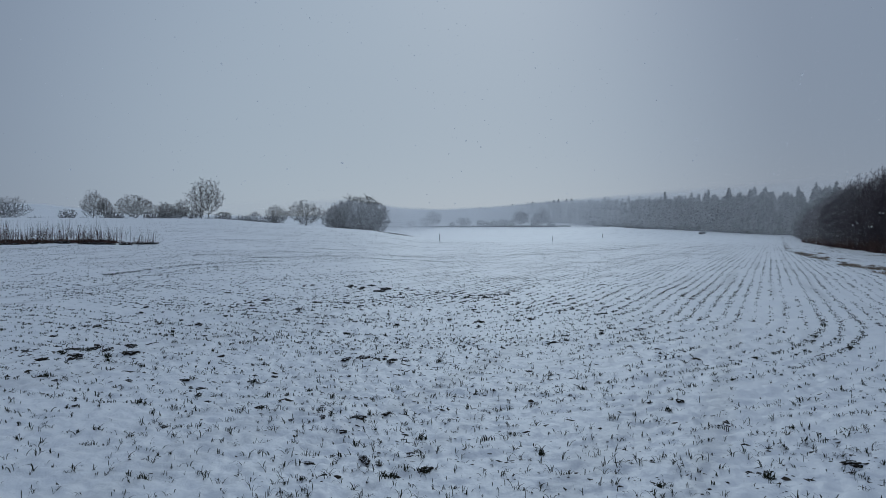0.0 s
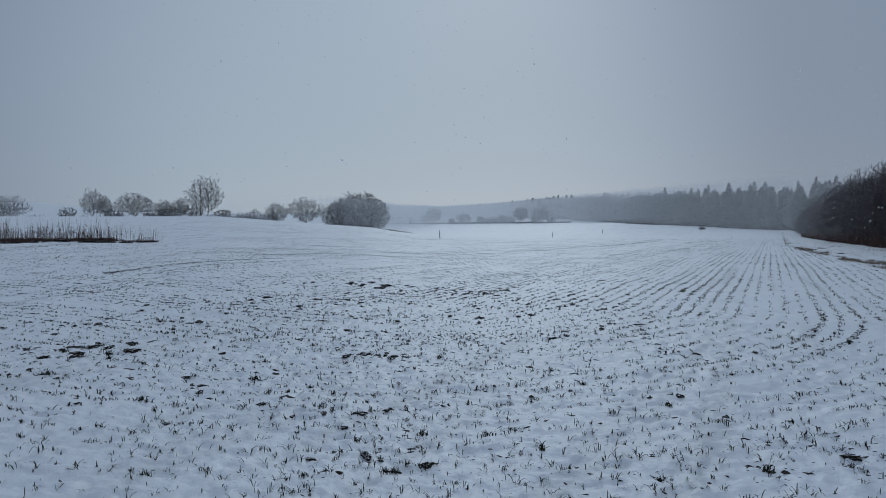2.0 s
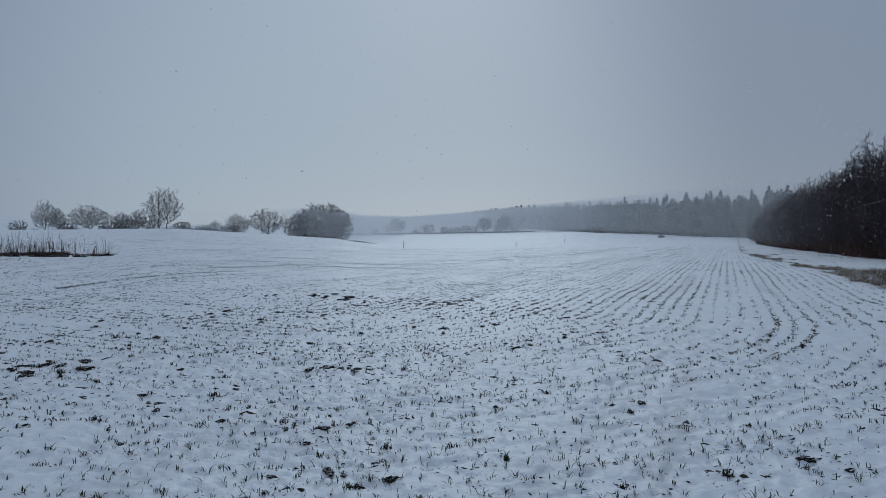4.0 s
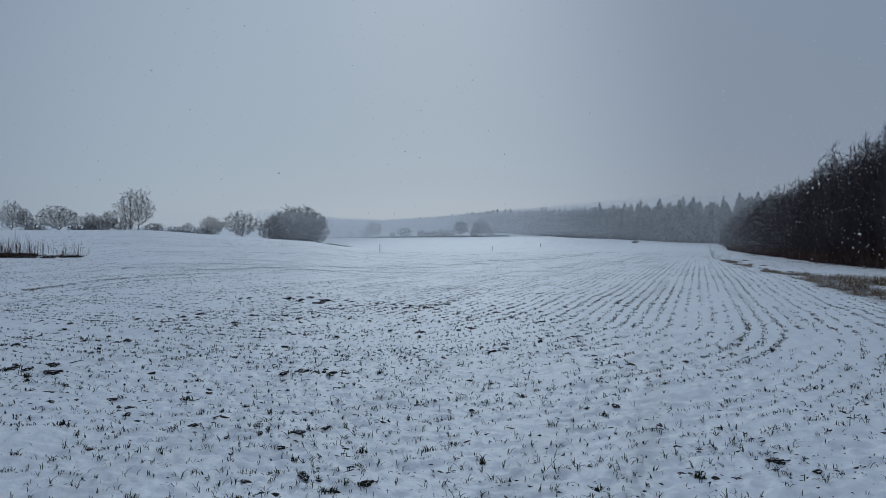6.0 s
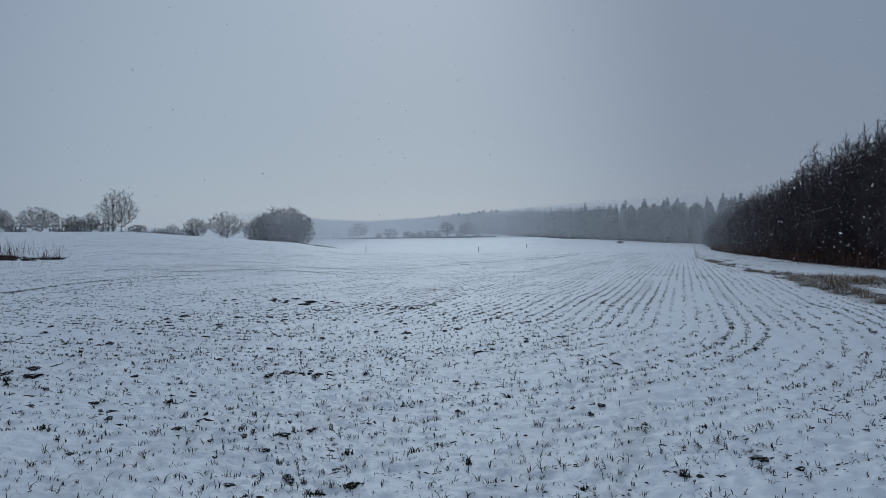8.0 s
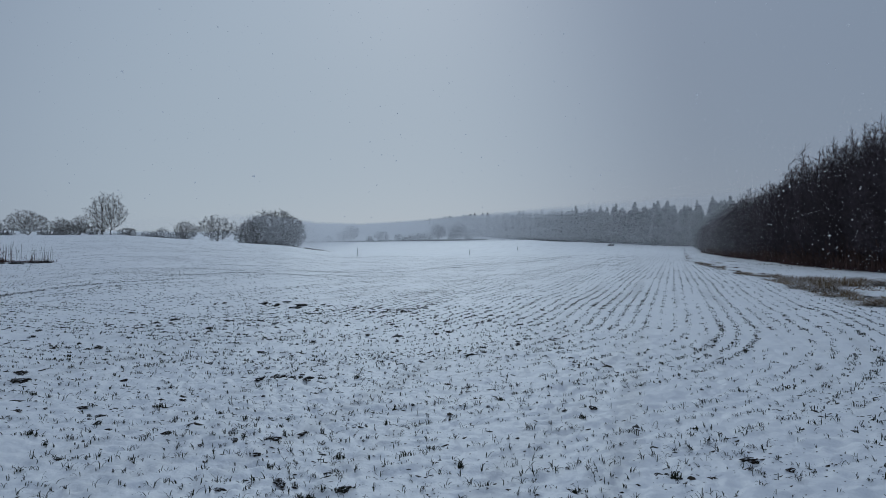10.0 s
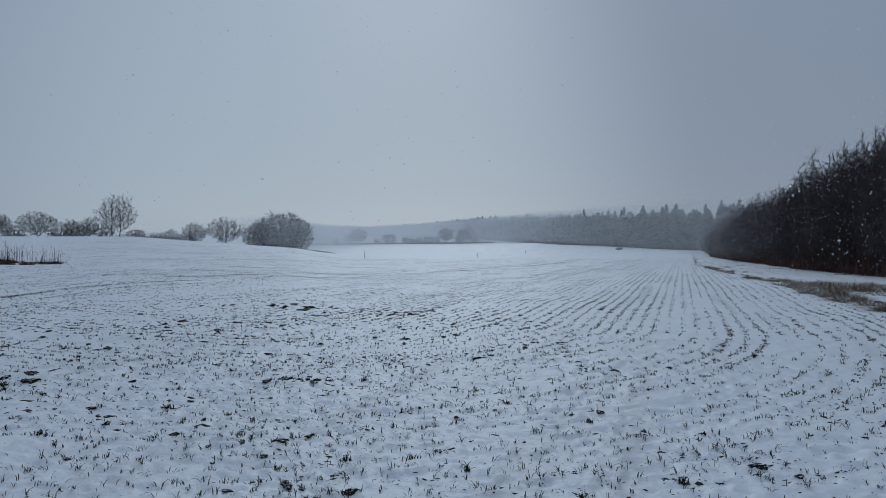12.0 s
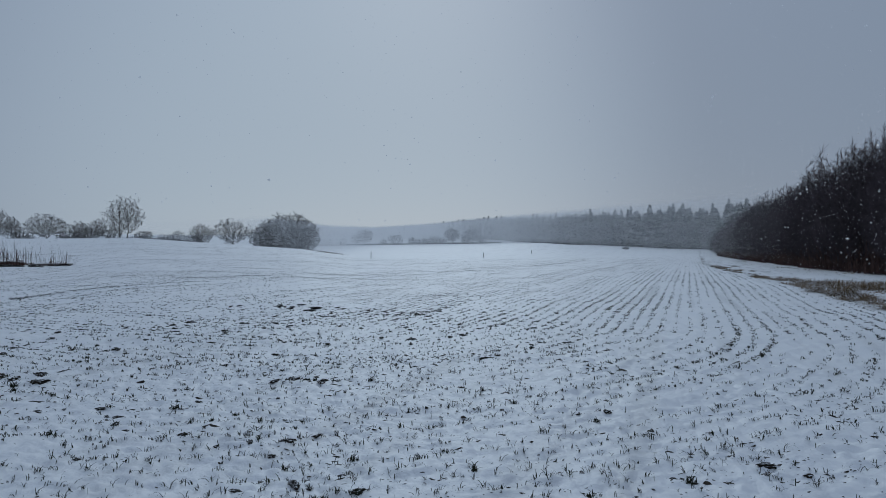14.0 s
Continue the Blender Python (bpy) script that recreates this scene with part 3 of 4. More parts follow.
def grow(seed, kind, width):
    """Segments of a bare tree 1 high, as rows of p0, p1, r0, r1: the limbs of each stem, the branches, and the finest shoots."""
    rs, spec = np.random.RandomState(seed), SHAPES[kind]
    goals, step = crown_points(rs, kind, width, seed), spec["step"]
    pts, parent, stem = [], [], []
    for k in range(spec["stems"]):
        turn = 6.283 * (k + 0.4 * rs.uniform()) / spec["stems"] + seed
        p = np.array([math.cos(turn) * spec["apart"], math.sin(turn) * spec["apart"], 0.0])
        lean = np.array([math.cos(turn), math.sin(turn), 0.0]) * (0.25 if spec["stems"] > 1 else 0.05)
        last = -1
        for _ in range(max(2, int(spec["foot"] / step))):
            pts.append(p)
            parent.append(last)
            stem.append(k)
            last = len(pts) - 1
            p = p + (lean + [rs.normal(0, 0.12), rs.normal(0, 0.12), 1.0]) * step
    pts = [np.asarray(p, float) for p in pts]
    near_d = np.full(len(goals), 1e9)
    near_i = np.zeros(len(goals), int)
    fresh, alive = list(range(len(pts))), np.ones(len(goals), bool)
    for _ in range(90):
        new_pts = np.array([pts[k] for k in fresh])
        dist = np.linalg.norm(goals[:, None] - new_pts[None], axis=2)
        best = dist.argmin(axis=1)
        closer = dist[np.arange(len(goals)), best] < near_d
        near_d = np.where(closer, dist[np.arange(len(goals)), best], near_d)
        near_i = np.where(closer, np.array(fresh)[best], near_i)
        alive &= near_d > step * 1.15
        if not alive.any():
            break
        fresh = []
        for k in np.unique(near_i[alive]):
            pull = goals[alive & (near_i == k)] - pts[k]
            d = (pull / np.linalg.norm(pull, axis=1)[:, None]).mean(axis=0) + rs.normal(0, 0.2, 3) + [0, 0, 0.05]
            d /= np.linalg.norm(d) + 1e-9
            fresh.append(len(pts))
            pts.append(pts[k] + d * step * rs.uniform(0.85, 1.1))
            parent.append(int(k))
            stem.append(stem[k])
    p, up, kin = np.array(pts), np.array(parent), np.array(stem)
    area, tips = np.zeros(len(p)), np.ones(len(p), bool)
    for k in range(len(p) - 1, -1, -1):
        area[k] = max(area[k], 0.0012**2.4)
        if up[k] >= 0:
            area[up[k]] += area[k]
            tips[up[k]] = False
    r = area ** (1 / 2.4)
    has = up >= 0
    segs = np.column_stack([p[up[has]], p[has], np.minimum(r[up[has]], r[has] * 1.5), r[has]])
    thick, kin = r[has] > 0.0048, kin[has]
    stems = [segs[thick & (kin == k)] for k in range(spec["stems"])]
    # the finest shoots, from the ends and along the thin branches
    ends, way = segs[~thick][:, 3:6], segs[~thick][:, 3:6] - segs[~thick][:, :3]
    way = way / (np.linalg.norm(way, axis=1)[:, None] + 1e-9)
    idx = np.repeat(np.arange(len(ends)), spec["shoots"])
    off = rs.uniform(0, 1, len(idx))[:, None]
    d = way[idx] + rs.normal(0, 0.42, (len(idx), 3)) + [0, 0, spec["droop"]]
    d /= np.linalg.norm(d, axis=1)[:, None]
    a = ends[idx] - way[idx] * step * off
    b = a + d * (spec["shoot"] * rs.uniform(0.4, 1.1, len(idx)))[:, None]
    shoots = np.column_stack([a, b, np.full(len(idx), 0.0016), np.full(len(idx), 0.0008)])
    return [q for q in stems if len(q)], segs[~thick], shoots


def bare_tree(name, kind, seed, height, width, x, y, material, label, thin=0.012, group="", sink=0.1):
    """A leafless tree of that height and crown width: its stems with their limbs, and a crown of branches and shoots."""
    stems, twigs, shoots = grow(seed, kind, width / height)
    slim = 0.6 if kind == "wood" else 1.0
    for q in (*stems, twigs, shoots):
        q[:, :6] *= height
        q[:, 6:] = np.maximum(q[:, 6:] * height * slim, thin)
    shoots[:, 6:] *= (0.75, 0.4)
    root = new(name)
    root.matrix_world = pose(x, y, float(land(x, y)) - sink)
    for q in stems:
        part("trunk" if len(stems) == 1 else "stem", mesh_of("stem", *tubes(q, 5), material, True), root)
    v, f = tubes(twigs, 3)
    w, g = slivers(shoots, seed)
    part("crown", mesh_of("crown", np.vstack([v, w]), [f, g + len(v)], material), root)
    return tagged(root, label, "tree", group)


def at_view(px, dist):
    """x of a place at a depth, from its pixel column in the camera's view (784 is the middle, 1138 the focal length).
    """
    return (px - 784) / 1138 * dist


# ridge trees: pixel column, depth, height, width, kind, label
RIDGE = [
    (12, 150, 6.4, 10.5, "oak", "broad leafless tree with snow on its boughs on the ridge"),
    (58, 160, 2.2, 6.0, "far", "low leafless hedge bush dusted with snow"),
    (86, 160, 1.9, 5.0, "far", "low leafless hedge bush dusted with snow"),
    (121, 142, 3.0, 4.2, "far", "small dark leafless thorn tree standing alone"),
    (166, 138, 6.7, 5.2, "birch", "slender leafless birch dusted with snow on the ridge"),
    (187, 140, 5.2, 3.4, "birch", "slender leafless birch dusted with snow on the ridge"),
    (240, 134, 5.5, 9.0, "oak", "spreading leafless oak with snow-lined boughs"),
    (293, 136, 4.2, 4.4, "oak", "small leafless tree between larger trees on the ridge"),
    (321, 134, 4.6, 3.6, "birch", "small leaning leafless tree dusted with snow"),
    (365, 130, 8.8, 7.4, "tall", "tall twin-stemmed leafless tree above the ridge"),
    (396, 134, 2.2, 4.2, "far", "low leafless thicket beside the tall tree"),
    (274, 138, 2.6, 5.0, "far", "low leafless scrub between larger trees"),
    (308, 138, 3.0, 4.5, "far", "low leafless scrub between larger trees"),
    (343, 136, 3.4, 4.5, "far", "low leafless scrub beside the tall tree"),
    (204, 140, 2.8, 4.5, "far", "low leafless scrub between larger trees"),
    (490, 150, 5.2, 6.2, "oak", "rounded leafless tree behind the slope"),
    (541, 148, 6.6, 9.2, "oak", "spreading leafless oak behind the slope"),
    (598, 165, 7.6, 10.0, "bush", "dense rounded leafless bush in falling snow"),
    (632, 158, 9.4, 12.5, "bush", "large dense rounded leafless bush behind the slope"),
    (612, 156, 8.2, 9.0, "bush", "dense rounded leafless bush behind the slope"),
    (648, 154, 8.8, 10.0, "bush", "large dense rounded leafless bush behind the slope"),
    (661, 158, 8.0, 8.5, "bush", "large dense rounded leafless bush behind the slope"),
]
for i, (px, dist, h, w, kind, label) in enumerate(RIDGE):
    bare_tree("leafless_bush" if kind in ("bush", "far") else "leafless_tree", kind, 100 + i, h, w, at_view(px, dist), dist, BARK, label, {"bush": 0.02, "far": 0.017}.get(kind, 0.012), "trees on the ridge", 0.25)

# hedge trees beyond the dip
HEDGE = [(703, 330, 4.5, 7, "far"), (727, 330, 4.0, 6, "far"), (752, 335, 5.5, 7, "far"), (766, 330, 8.2, 9.5, "oak"), (800, 332, 3.2, 4, "far"), (821, 330, 5.6, 8.5, "far"),
         (850, 330, 4.0, 5, "far"), (862, 330, 3.0, 4, "far"), (874, 330, 3.6, 5, "far"), (890, 330, 4.4, 6, "far"), (905, 332, 3.6, 5, "far"),
         (922, 330, 8.6, 9, "oak"), (946, 330, 4.0, 6, "far"), (959, 330, 9.0, 9, "oak"), (975, 332, 3.8, 6, "far")]
for i, (px, dist, h, w, kind) in enumerate(HEDGE):
    bare_tree("hedgerow_tree" if kind == "oak" else "hedgerow_bush", kind, 200 + i, h, w, at_view(px, dist), dist, HAZED_BARK, "leafless hedgerow oak hazy in falling snow" if kind == "oak" else "leafless hedgerow bush hazy in falling snow", 0.04, "far hedgerow")


# ---- spruce wood ----
def spruce(seed, height, width):
    rng = random.Random(seed)
    root = new("spruce_tree")
    part("trunk", mesh_of("trunk", *tubes([(0, 0, -0.4, 0, 0, height * 0.5, 0.16, 0.1), (0, 0, height * 0.5, 0, 0, height, 0.1, 0.02)], 6), DARK_BARK), root)
    v, f = [], []
    z = height * 0.06
    while z < height * 0.99:
        g = 1 - z / height
        reach = width / 2 * (min(1.0, g * 2.0) ** 0.75) * rng.uniform(0.75, 1.1) + 0.12
        for _ in range(7):
            a, l = rng.uniform(0, 6.283), reach * rng.uniform(0.6, 1.15)
            ca, sa = math.cos(a), math.sin(a)
            wide = 0.18 + 0.22 * l
            droop = l * rng.uniform(0.15, 0.45)
            k = len(v)
            v += [(0, 0, z + 0.1), (ca * l * 0.55 - sa * wide, sa * l * 0.55 + ca * wide, z - droop * 0.5), (ca * l, sa * l, z - droop),
                  (ca * l * 0.55 + sa * wide, sa * l * 0.55 - ca * wide, z - droop * 0.5), (ca * l * 0.5, sa * l * 0.5, z - droop * 0.5 - 0.35 - 0.1 * l)]
            f += [(k, k + 1, k + 2), (k, k + 2, k + 3), (k, k + 4, k + 2)]
        z += 0.32 + 0.25 * g
    part("crown", mesh_of("crown", v, np.array(f), NEEDLE), root)
    return tagged(root, "dark spruce in a dense plantation edge", "tree", "spruce wood")


def build_spruces():
    rng = random.Random(21)
    kinds = [spruce(s, 16, w) for s, w in ((1, 6.4), (2, 7.2), (3, 6.0), (4, 6.8))]
    line = [(84, 138), (102, 185), (103, 240), (90, 330), (62, 430), (48, 490), (22, 545)]
    used = set()
    for row in range(4):
        for (x0, y0), (x1, y1) in zip(line, line[1:]):
            length = math.hypot(x1 - x0, y1 - y0)
            for k in range(int(length / 4.2)):
                f = (k + rng.random()) / (length / 4.2)
                x, y = x0 + (x1 - x0) * f + row * 4.5 + rng.gauss(0, 0.8), y0 + (y1 - y0) * f + row * 2 + rng.gauss(0, 0.8)
                i = rng.randrange(4)
                s = rng.uniform(0.91, 1.04) * float(np.interp(y, [150, 185, 220, 300, 430, 540], [0.78, 0.98, 1.13, 1.18, 1.03, 0.75]))
                m = pose(x, y, float(land(x, y)) - 0.1, rng.gauss(0, 1), rng.gauss(0, 1), rng.uniform(0, 360)) @ Matrix.Diagonal((s, s, s, 1))
                if i in used:
                    copy_thing(kinds[i], m)
                else:
                    used.add(i)
                    kinds[i].matrix_world = m


build_spruces()


# ---- leafless wood beside the field ----
def build_wood():
    rng = random.Random(31)
    kinds = [bare_tree("woodland_tree", "wood", 300 + i, 9.6, 5.2, 0, 0, DARK_BARK, "bare dark young tree in a dense wood", 0.009, "leafless wood") for i in range(6)]
    placed = 0
    y = 24.0
    while y < 150:
        step = 1.4 if y < 45 else 1.8 if y < 60 else 2.6
        for row in range(5 if y < 60 else 3):
            x = float(wood_edge(y)) + 0.8 + row * 2.0 + rng.gauss(0, 0.4)
            yy = y + rng.gauss(0, 0.5) - row * 0.5
            s = (0.72, 0.9, 0.97, 1.0, 1.0)[row] * rng.uniform(0.94, 1.06) * float(np.interp(y, [35, 50, 80, 110], [1.0, 0.9, 0.92, 0.86]))
            m = pose(x, yy, float(land(x, yy)) - 0.1, rng.gauss(0, 2), rng.gauss(0, 2), rng.uniform(0, 360)) @ Matrix.Diagonal((s, s, s, 1))
            if placed < 6:
                kinds[placed].matrix_world = m
            else:
                copy_thing(kinds[rng.randrange(6)], m)
            placed += 1
        y += step
    bare_tree("woodland_tree", "birch", 330, 8.2, 2.6, 30.4, 40.9, DARK_BARK, "slender bare birch rising above the young wood", 0.007, "leafless wood")
    # brambles along the foot of the wood
    r = np.random.RandomState(32)
    n = 15000
    yy = r.uniform(18, 120, n)
    xx = wood_edge(yy) + np.abs(r.normal(0, 2.4, n)) - 0.5
    zz = land(xx, yy)
    h = r.uniform(0.3, 1.9, n) * np.where(xx - wood_edge(yy) < 0.2, 0.5, 1)
    v, f = blades(r, xx, yy, zz, 2, h, np.full(n, 0.035), 0.5)
    ob = new("bramble_thicket", mesh_of("bramble_thicket", v, f, BRAMBLE))
    tagged(ob, "brown leafless bramble thicket along the wood's foot", "brambles", kind="stuff")


build_wood()

# far woods on the slope behind the hedgerow
def build_far_wood():
    rng = random.Random(41)
    kinds = [bare_tree("distant_tree", "far", 400 + i, 14, 13, 0, 500, HAZED_BARK, "distant leafless tree almost lost in snowfall", 0.09, "distant woods") for i in range(3)]
    for k in range(46):
        px = 690 + k * 6.4 + rng.uniform(-3, 3)
        dist = rng.uniform(500, 540)
        x = at_view(px, dist)
        s = rng.uniform(0.75, 1.0) * (0.75 + 0.25 * min(1, max(0, (px - 690) / 120)))
        m = pose(x, dist, float(land(x, dist)) - 0.5, 0, 0, rng.uniform(0, 360)) @ Matrix.Diagonal((s, s, s, 1))
        if k < 3:
            kinds[k].matrix_world = m
        else:
            copy_thing(kinds[k % 3], m)
    for px, dist, s in ((408, 330, 0.62), (425, 330, 0.68), (450, 330, 0.92), (468, 335, 0.66), (436, 340, 0.72), (482, 335, 0.6)):
        x = at_view(px, dist)
        copy_thing(kinds[rng.randrange(3)], pose(x, dist, float(land(x, dist)) + 0.5, 0, 0, rng.uniform(0, 360)) @ Matrix.Diagonal((s, s, s, 1)))


build_far_wood()


# ---- rough grass strip, reeds, posts ----
def build_strip():
    """The unsown verge: dead grass, thickest along the crop's edge, in drifts with bare snow between."""
    rng = random.Random(51)
    r = np.random.RandomState(51)
    n = 13000
    y = 12.5 + 70 * r.uniform(0, 1, n) ** 1.7
    lo, hi = strip_edge(y), wood_edge(y)
    edge = r.uniform(0, 1, n) < 0.45
    x = lo + np.where(edge, np.abs(r.normal(0, 1, n)) * np.interp(y, [13, 17, 22, 27, 50], [0.5, 1.2, 1.3, 0.4, 0.3]), (hi - lo) * r.uniform(0, 1, n))
    thick = value_noise(x / 0.9, y / 1.6, 52) + 0.5 * value_noise(x / 3.0, y / 4.0, 53) + 0.35 * edge
    keep = (thick > np.interp(y, [16, 22, 27], [0.5, 0.5, 1.0])) & (x < hi)
    x, y = x[keep], y[keep]
    v, fc = blades(r, x, y, ground_z(x, y), 4, r.uniform(0.04, 0.09, len(x)), 0.012 + 0.0003 * y, 2.2)
    ob = new("rough_grass", mesh_of("rough_grass", v, fc, STRAW))
    tagged(ob, "patchy dead grass poking through snow beside the wood", "grass", kind="stuff")
    made = []
    for k in range(5):
        q = np.random.RandomState(60 + k)
        m = 230
        x0, y0 = q.normal(0, 0.2, m), q.normal(0, 0.17, m)
        v, fc = blades(q, x0, y0, np.zeros(m), 1, 0.5 * np.exp(-(x0**2 + y0**2) / 0.2), np.full(m, 0.014), 2.0)
        made.append(mesh_of("dry_tussock", v, fc, STRAW))
    # how far along the verge, how far in from the crop, size
    spots = [(float(np.interp(rng.random() ** 1.3, [0, 1], [13.2, 46])), abs(rng.gauss(0.4, 0.5)), rng.uniform(0.3, 0.75)) for _ in range(56)]
    spots += [(rng.uniform(17.6, 22.5), rng.uniform(0.6, 3.2), rng.uniform(0.6, 1.1)) for _ in range(15)]
    spots += [(rng.uniform(15.5, 20.5), rng.uniform(3.0, 5.5), rng.uniform(0.7, 1.25)) for _ in range(9)]
    for cy, off, s in spots:
        x = float(strip_edge(cy)) + off
        s *= 1.0 if cy < 25 else 0.6
        ob = new("dry_tussock", rng.choice(made))
        ob.matrix_world = pose(x, cy, float(ground_z(x, cy)) - 0.01, 0, 0, rng.uniform(0, 360)) @ Matrix.Diagonal((s * 1.4, s, s * 0.65, 1))
        tagged(ob, "tan tussock of dead grass flattened by snow", "grass", "grass tussocks")


build_strip()


def build_reeds():
    """A stand of dead stalks on a low bank with brown undergrowth at its foot, and a smaller one beside it."""
    r = np.random.RandomState(71)
    for x0, x1, y0, n, h, label in ((-27.5, -18.3, 36.0, 900, 1.45, "long stand of dead brown stalks on a low bank"), (-17.6, -16.2, 36.2, 46, 1.3, "small clump of thin dead stalks in snow")):
        x = r.uniform(x0, x1, n)
        y = y0 + r.normal(0, 0.6, n) + 0.04 * (x - x1)
        hh = h * r.uniform(0.25, 1.05, n) * (0.75 + 0.3 * value_noise(x / 0.7, y / 0.7, 72))
        stalks = blades(r, x, y, ground_z(x, y), 1, hh, np.full(n, 0.013), 0.3)
        # side shoots
        k = r.randint(0, n, n)
        shoots = blades(r, x[k], y[k], ground_z(x[k], y[k]) + hh[k] * 0.35, 1, hh[k] * 0.4, np.full(n, 0.009), 0.9)
        m = int(n * 3.2)
        xb = r.uniform(x0, x1 + 0.3, m)
        yb = y0 - 0.55 + r.normal(0, 0.45, m) + 0.04 * (xb - x1)
        hb = 0.25 * (0.7 + 0.5 * value_noise(xb / 0.9, yb, 73))
        thicket = blades(r, xb, yb, ground_z(xb, yb), 2, hb, np.full(m, 0.022), 1.3)
        ob = new("dead_stalks", mesh_of("dead_stalks", *join([stalks, shoots, thicket]), STALK))
        tagged(ob, label, "stalks", kind="stuff")


build_reeds()


def marker_post(px, dist, height):
    bm = bmesh.new()
    bmesh.ops.create_cone(bm, cap_ends=True, segments=10, radius1=0.05, radius2=0.045, depth=height + 0.2)
    bmesh.ops.bevel(bm, geom=[e for e in bm.edges if all(v.co.z > 0 for v in e.verts)], offset=0.012, segments=1, affect="EDGES")
    me = bpy.data.meshes.new("marker_post")
    bm.to_mesh(me)
    bm.free()
    me.materials.append(POST)
    x = at_view(px, dist)
    ob = new("marker_post", me)
    ob.matrix_world = pose(x, dist, float(ground_z(x, dist)) + height / 2 - 0.1, 1.0, 1.5, 0)
    tagged(ob, "weathered grey wooden post standing in the field", "post", "posts in the field")


for px, dist, h in ((778, 108, 1.25), (978, 125, 1.0), (1066, 140, 0.8)):
    marker_post(px, dist, h)

bare_tree("field_bush", "far", 501, 1.0, 2.3, at_view(1242, 185), 185, DARK_BARK, "low dark bush alone on the snowy field", 0.03)


def build_far_hedge():
    """The low trimmed hedge under the hedgerow trees, and a patch of rushes by the bushes."""
    r = np.random.RandomState(75)
    n = 5200
    x = at_view(r.uniform(672, 1010, n), 330)
    y = 330 + r.normal(0, 0.35, n)
    v, f = blades(r, x, y, land(x, y), 1, r.uniform(0.4, 1.0, n), np.full(n, 0.10), 0.35)
    tagged(new("low_hedge", mesh_of("low_hedge", v, f, HAZED_BARK)), "low leafless hedge along the far field edge", "hedge", kind="stuff")
    n = 6500
    b = r.uniform(20, 470, n)
    x, y = at_view(b, 143) + r.normal(0, 0.5, n), 143 + r.normal(0, 1.2, n)
    tall = 0.75 + 0.75 * value_noise(b / 17, b * 0 + 3, 78) + 0.3 * value_noise(b / 4, b * 0 + 9, 79)
    keep = tall > 0.25
    v, f = blades(r, x[keep], y[keep], land(x[keep], y[keep]) - 0.2, 1, (tall * r.uniform(0.5, 1.1, n))[keep] + 0.15, np.full(int(keep.sum()), 0.03), 0.6)
    tagged(new("ridge_scrub", mesh_of("ridge_scrub", v, f, HAZED_BARK)), "low leafless scrub dusted with snow along the ridge", "scrub", kind="stuff")
    n = 420
    x, y = at_view(700, 138) + r.normal(0, 1.6, n), 138 + r.normal(0, 3.0, n)
    v, f = blades(r, x, y, land(x, y), 1, r.uniform(0.1, 0.35, n), np.full(n, 0.05), 0.8)
    tagged(new("rush_patch", mesh_of("rush_patch", v, f, STALK)), "patch of dead rushes in snow beside bushes", "rushes", kind="stuff")


build_far_hedge()


def box(bm, x0, x1, y0, y1, z0, z1):
    v = [bm.verts.new(p) for p in ((x0, y0, z0), (x1, y0, z0), (x1, y1, z0), (x0, y1, z0), (x0, y0, z1), (x1, y0, z1), (x1, y1, z1), (x0, y1, z1))]
    for f in ((0, 3, 2, 1), (4, 5, 6, 7), (0, 1, 5, 4), (1, 2, 6, 5), (2, 3, 7, 6), (3, 0, 4, 7)):
        bm.faces.new([v[i] for i in f])
    return v


def from_bm(name, bm, material):
    me = bpy.data.meshes.new(name)
    bm.to_mesh(me)
    bm.free()
    me.materials.append(material)
    return me


def build_shed(px, dist):
    """A small pale building beyond the hedgerow."""
    x = at_view(px, dist)
    root = new("pale_shed")
    root.matrix_world = pose(x, dist, float(land(x, dist)) + 0.1, 0, 0, 8)
    bm = bmesh.new()
    box(bm, -2.2, 2.2, -1.5, 1.5, -0.4, 1.7)
    part("wall", from_bm("wall", bm, RENDERED), root)
    bm = bmesh.new()
    eave = [bm.verts.new(p) for p in ((-2.4, -1.75, 1.7), (2.4, -1.75, 1.7), (2.4, 0, 2.7), (-2.4, 0, 2.7), (-2.4, 1.75, 1.7), (2.4, 1.75, 1.7))]
    for f in ((0, 1, 2, 3), (3, 2, 5, 4), (0, 3, 4), (1, 5, 2), (0, 4, 5, 1)):
        bm.faces.new([eave[i] for i in f])
    part("roof", from_bm("roof", bm, FLAKE), root, "roof white with snow")
    bm = bmesh.new()
    box(bm, -0.5, 0.5, -1.56, -1.5, -0.3, 1.5)
    part("door", from_bm("door", bm, PANE), root)
    tagged(root, "small pale shed with snow on its roof", "shed")


build_shed(851, 455)


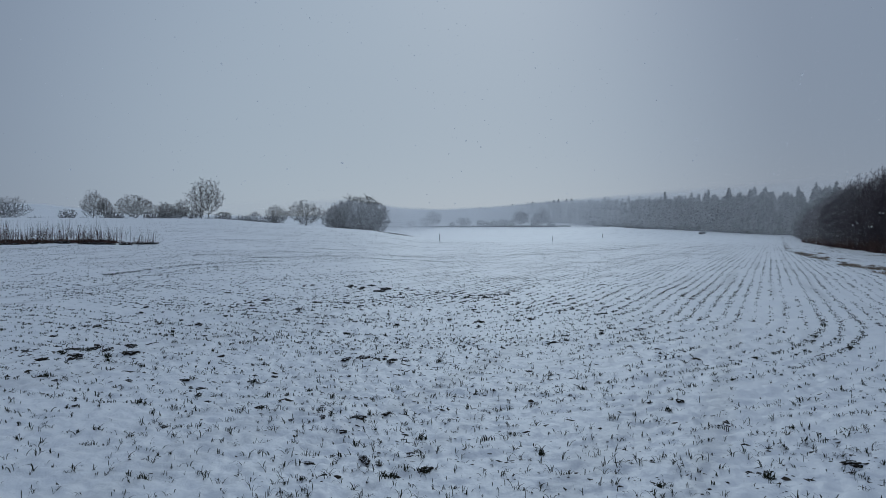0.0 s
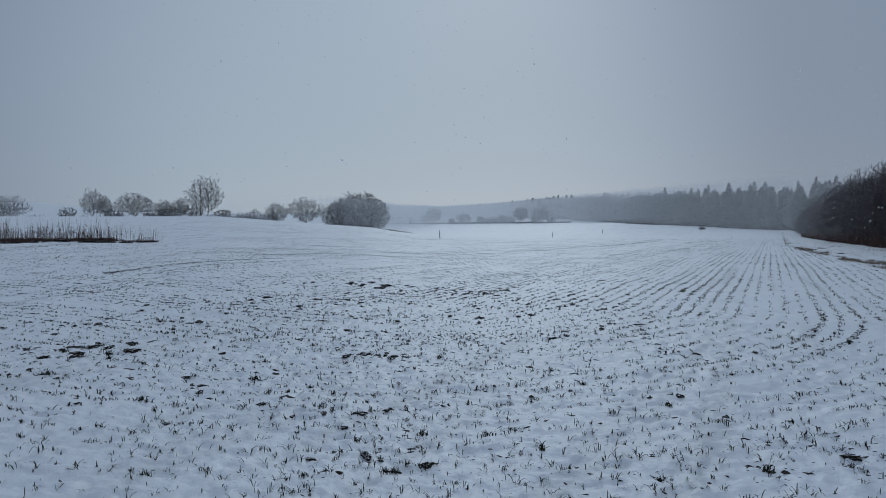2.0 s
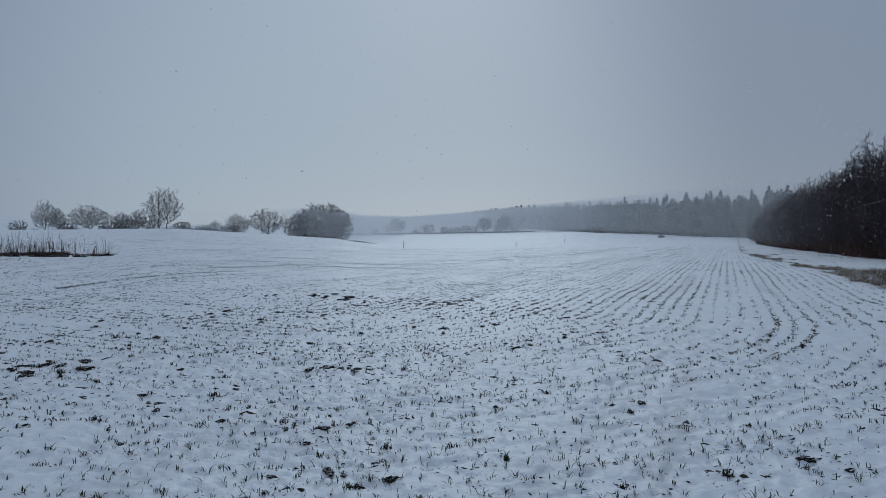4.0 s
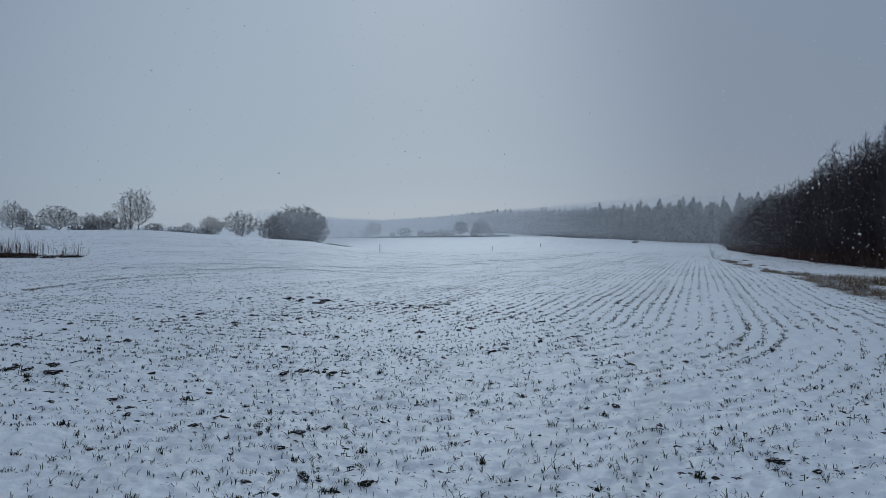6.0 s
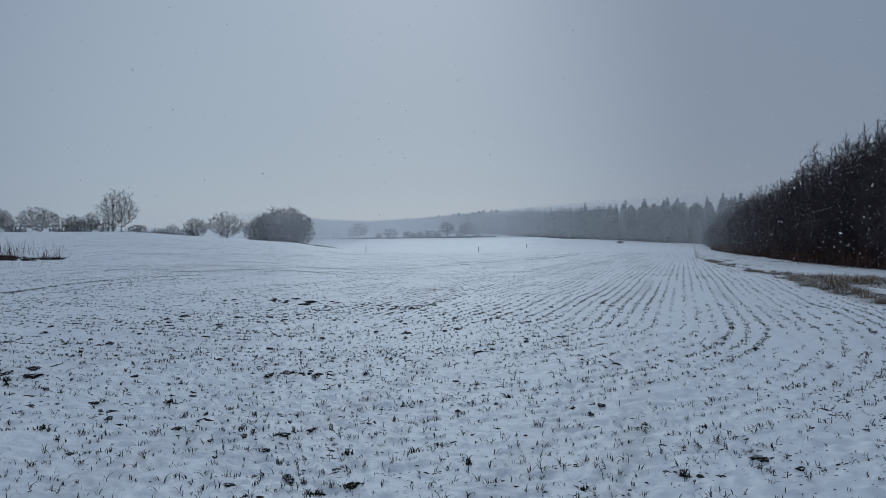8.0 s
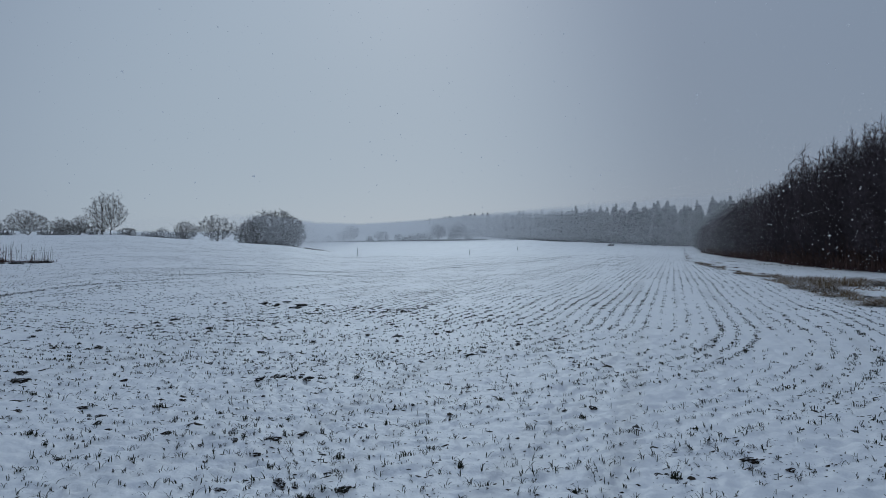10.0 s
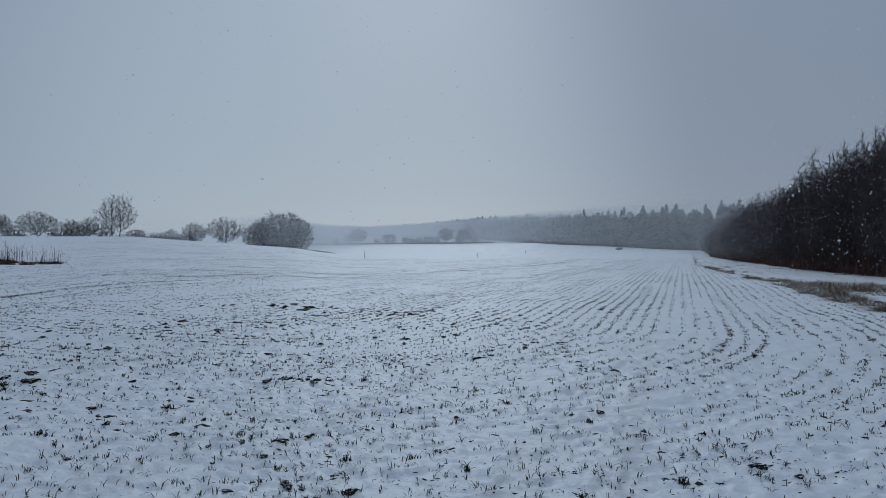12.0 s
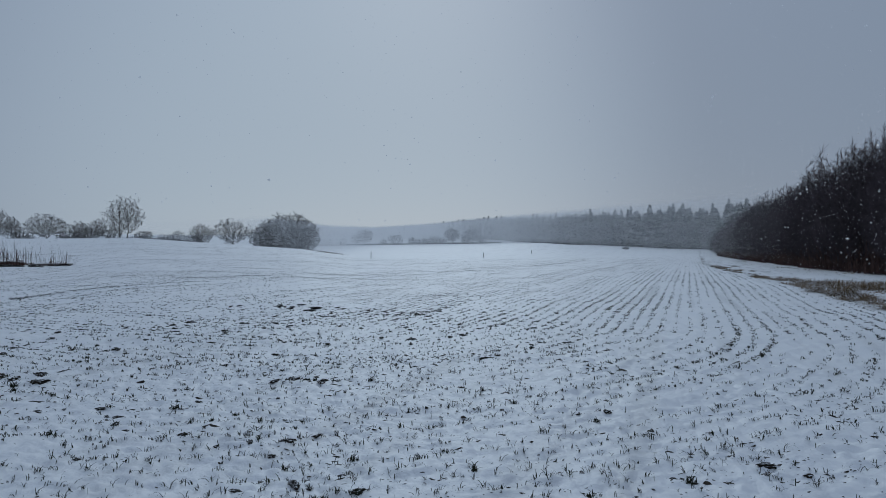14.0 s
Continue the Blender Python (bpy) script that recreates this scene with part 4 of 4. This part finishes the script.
# ---- falling snow ----
def build_flakes():
    """Snow in the air: clumped flakes near by, and far flurries that stand in for haze over the woods."""
    r = np.random.RandomState(81)
    # near flakes: clumps of three little plates each
    n = 9000
    d = 3.6 + 24 * r.uniform(0, 1, n) ** 0.62
    a = np.radians(r.uniform(-44, 50, n))
    beside = r.uniform(0, 1, n) < 0.5
    a, d = np.where(beside, np.radians(r.uniform(18, 50, n)), a), np.where(beside, np.minimum(d, 6 + 16 * r.uniform(0, 1, n)), d)
    c = np.stack([d * np.sin(a), d * np.cos(a), r.uniform(0.15, 1.0, n) * np.where(beside, 1.5 + 0.2 * d, 1.2 + 0.42 * d)], axis=1)
    s = np.clip(r.lognormal(-5.2, 0.5, n), 0.002, 0.012) * np.where(beside, 0.62, 0.9)
    c = np.repeat(c, 3, axis=0) + r.normal(0, 0.35, (3 * n, 3)) * np.repeat(s, 3)[:, None]
    s = np.repeat(s, 3)
    # flurries standing in for haze, beyond the field's middle, fitted to the camera's view
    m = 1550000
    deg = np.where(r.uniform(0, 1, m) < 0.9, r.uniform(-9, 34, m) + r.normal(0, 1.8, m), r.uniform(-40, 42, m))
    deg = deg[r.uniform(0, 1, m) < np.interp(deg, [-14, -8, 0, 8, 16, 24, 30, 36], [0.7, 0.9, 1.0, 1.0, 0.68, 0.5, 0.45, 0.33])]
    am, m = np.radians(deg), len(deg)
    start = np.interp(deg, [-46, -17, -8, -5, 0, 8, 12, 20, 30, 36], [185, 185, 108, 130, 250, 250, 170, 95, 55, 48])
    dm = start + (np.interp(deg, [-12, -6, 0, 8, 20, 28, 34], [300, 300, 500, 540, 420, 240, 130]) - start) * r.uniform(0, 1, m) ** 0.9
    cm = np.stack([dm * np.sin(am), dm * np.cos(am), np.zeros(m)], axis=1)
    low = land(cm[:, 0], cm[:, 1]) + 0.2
    # as high as the woods look from the camera
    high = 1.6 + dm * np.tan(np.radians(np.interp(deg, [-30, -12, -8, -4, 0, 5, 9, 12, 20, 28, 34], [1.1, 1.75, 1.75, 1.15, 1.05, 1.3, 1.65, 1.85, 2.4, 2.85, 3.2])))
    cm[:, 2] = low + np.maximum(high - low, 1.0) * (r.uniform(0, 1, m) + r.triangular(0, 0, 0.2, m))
    # larger with distance, so each looks equally small from the camera
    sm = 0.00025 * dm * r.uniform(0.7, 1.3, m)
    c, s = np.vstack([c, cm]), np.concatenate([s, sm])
    k = len(c)
    # set near upright, so each hides more from the camera
    lean = r.uniform(0, 2 * np.pi, k)
    e1 = np.stack([np.cos(lean), np.sin(lean), r.normal(0, 0.5, k)], axis=1)
    e1 /= np.linalg.norm(e1, axis=1)[:, None]
    e2 = np.cross(e1, np.stack([-np.sin(lean), np.cos(lean), r.normal(0, 0.6, k)], axis=1))
    e2 /= np.linalg.norm(e2, axis=1)[:, None]
    e1, e2 = e1 * s[:, None], e2 * s[:, None]
    v = np.stack([c + e1, c - e1 * 0.5 + e2 * 0.87, c - e1 * 0.5 - e2 * 0.87], axis=1).reshape(-1, 3)
    f = (np.arange(k) * 3)[:, None] + np.arange(3)[None]
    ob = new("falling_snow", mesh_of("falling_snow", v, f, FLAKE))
    tagged(ob, "white flakes of falling snow, the far ones standing in for haze", "snow", kind="stuff")


build_flakes()
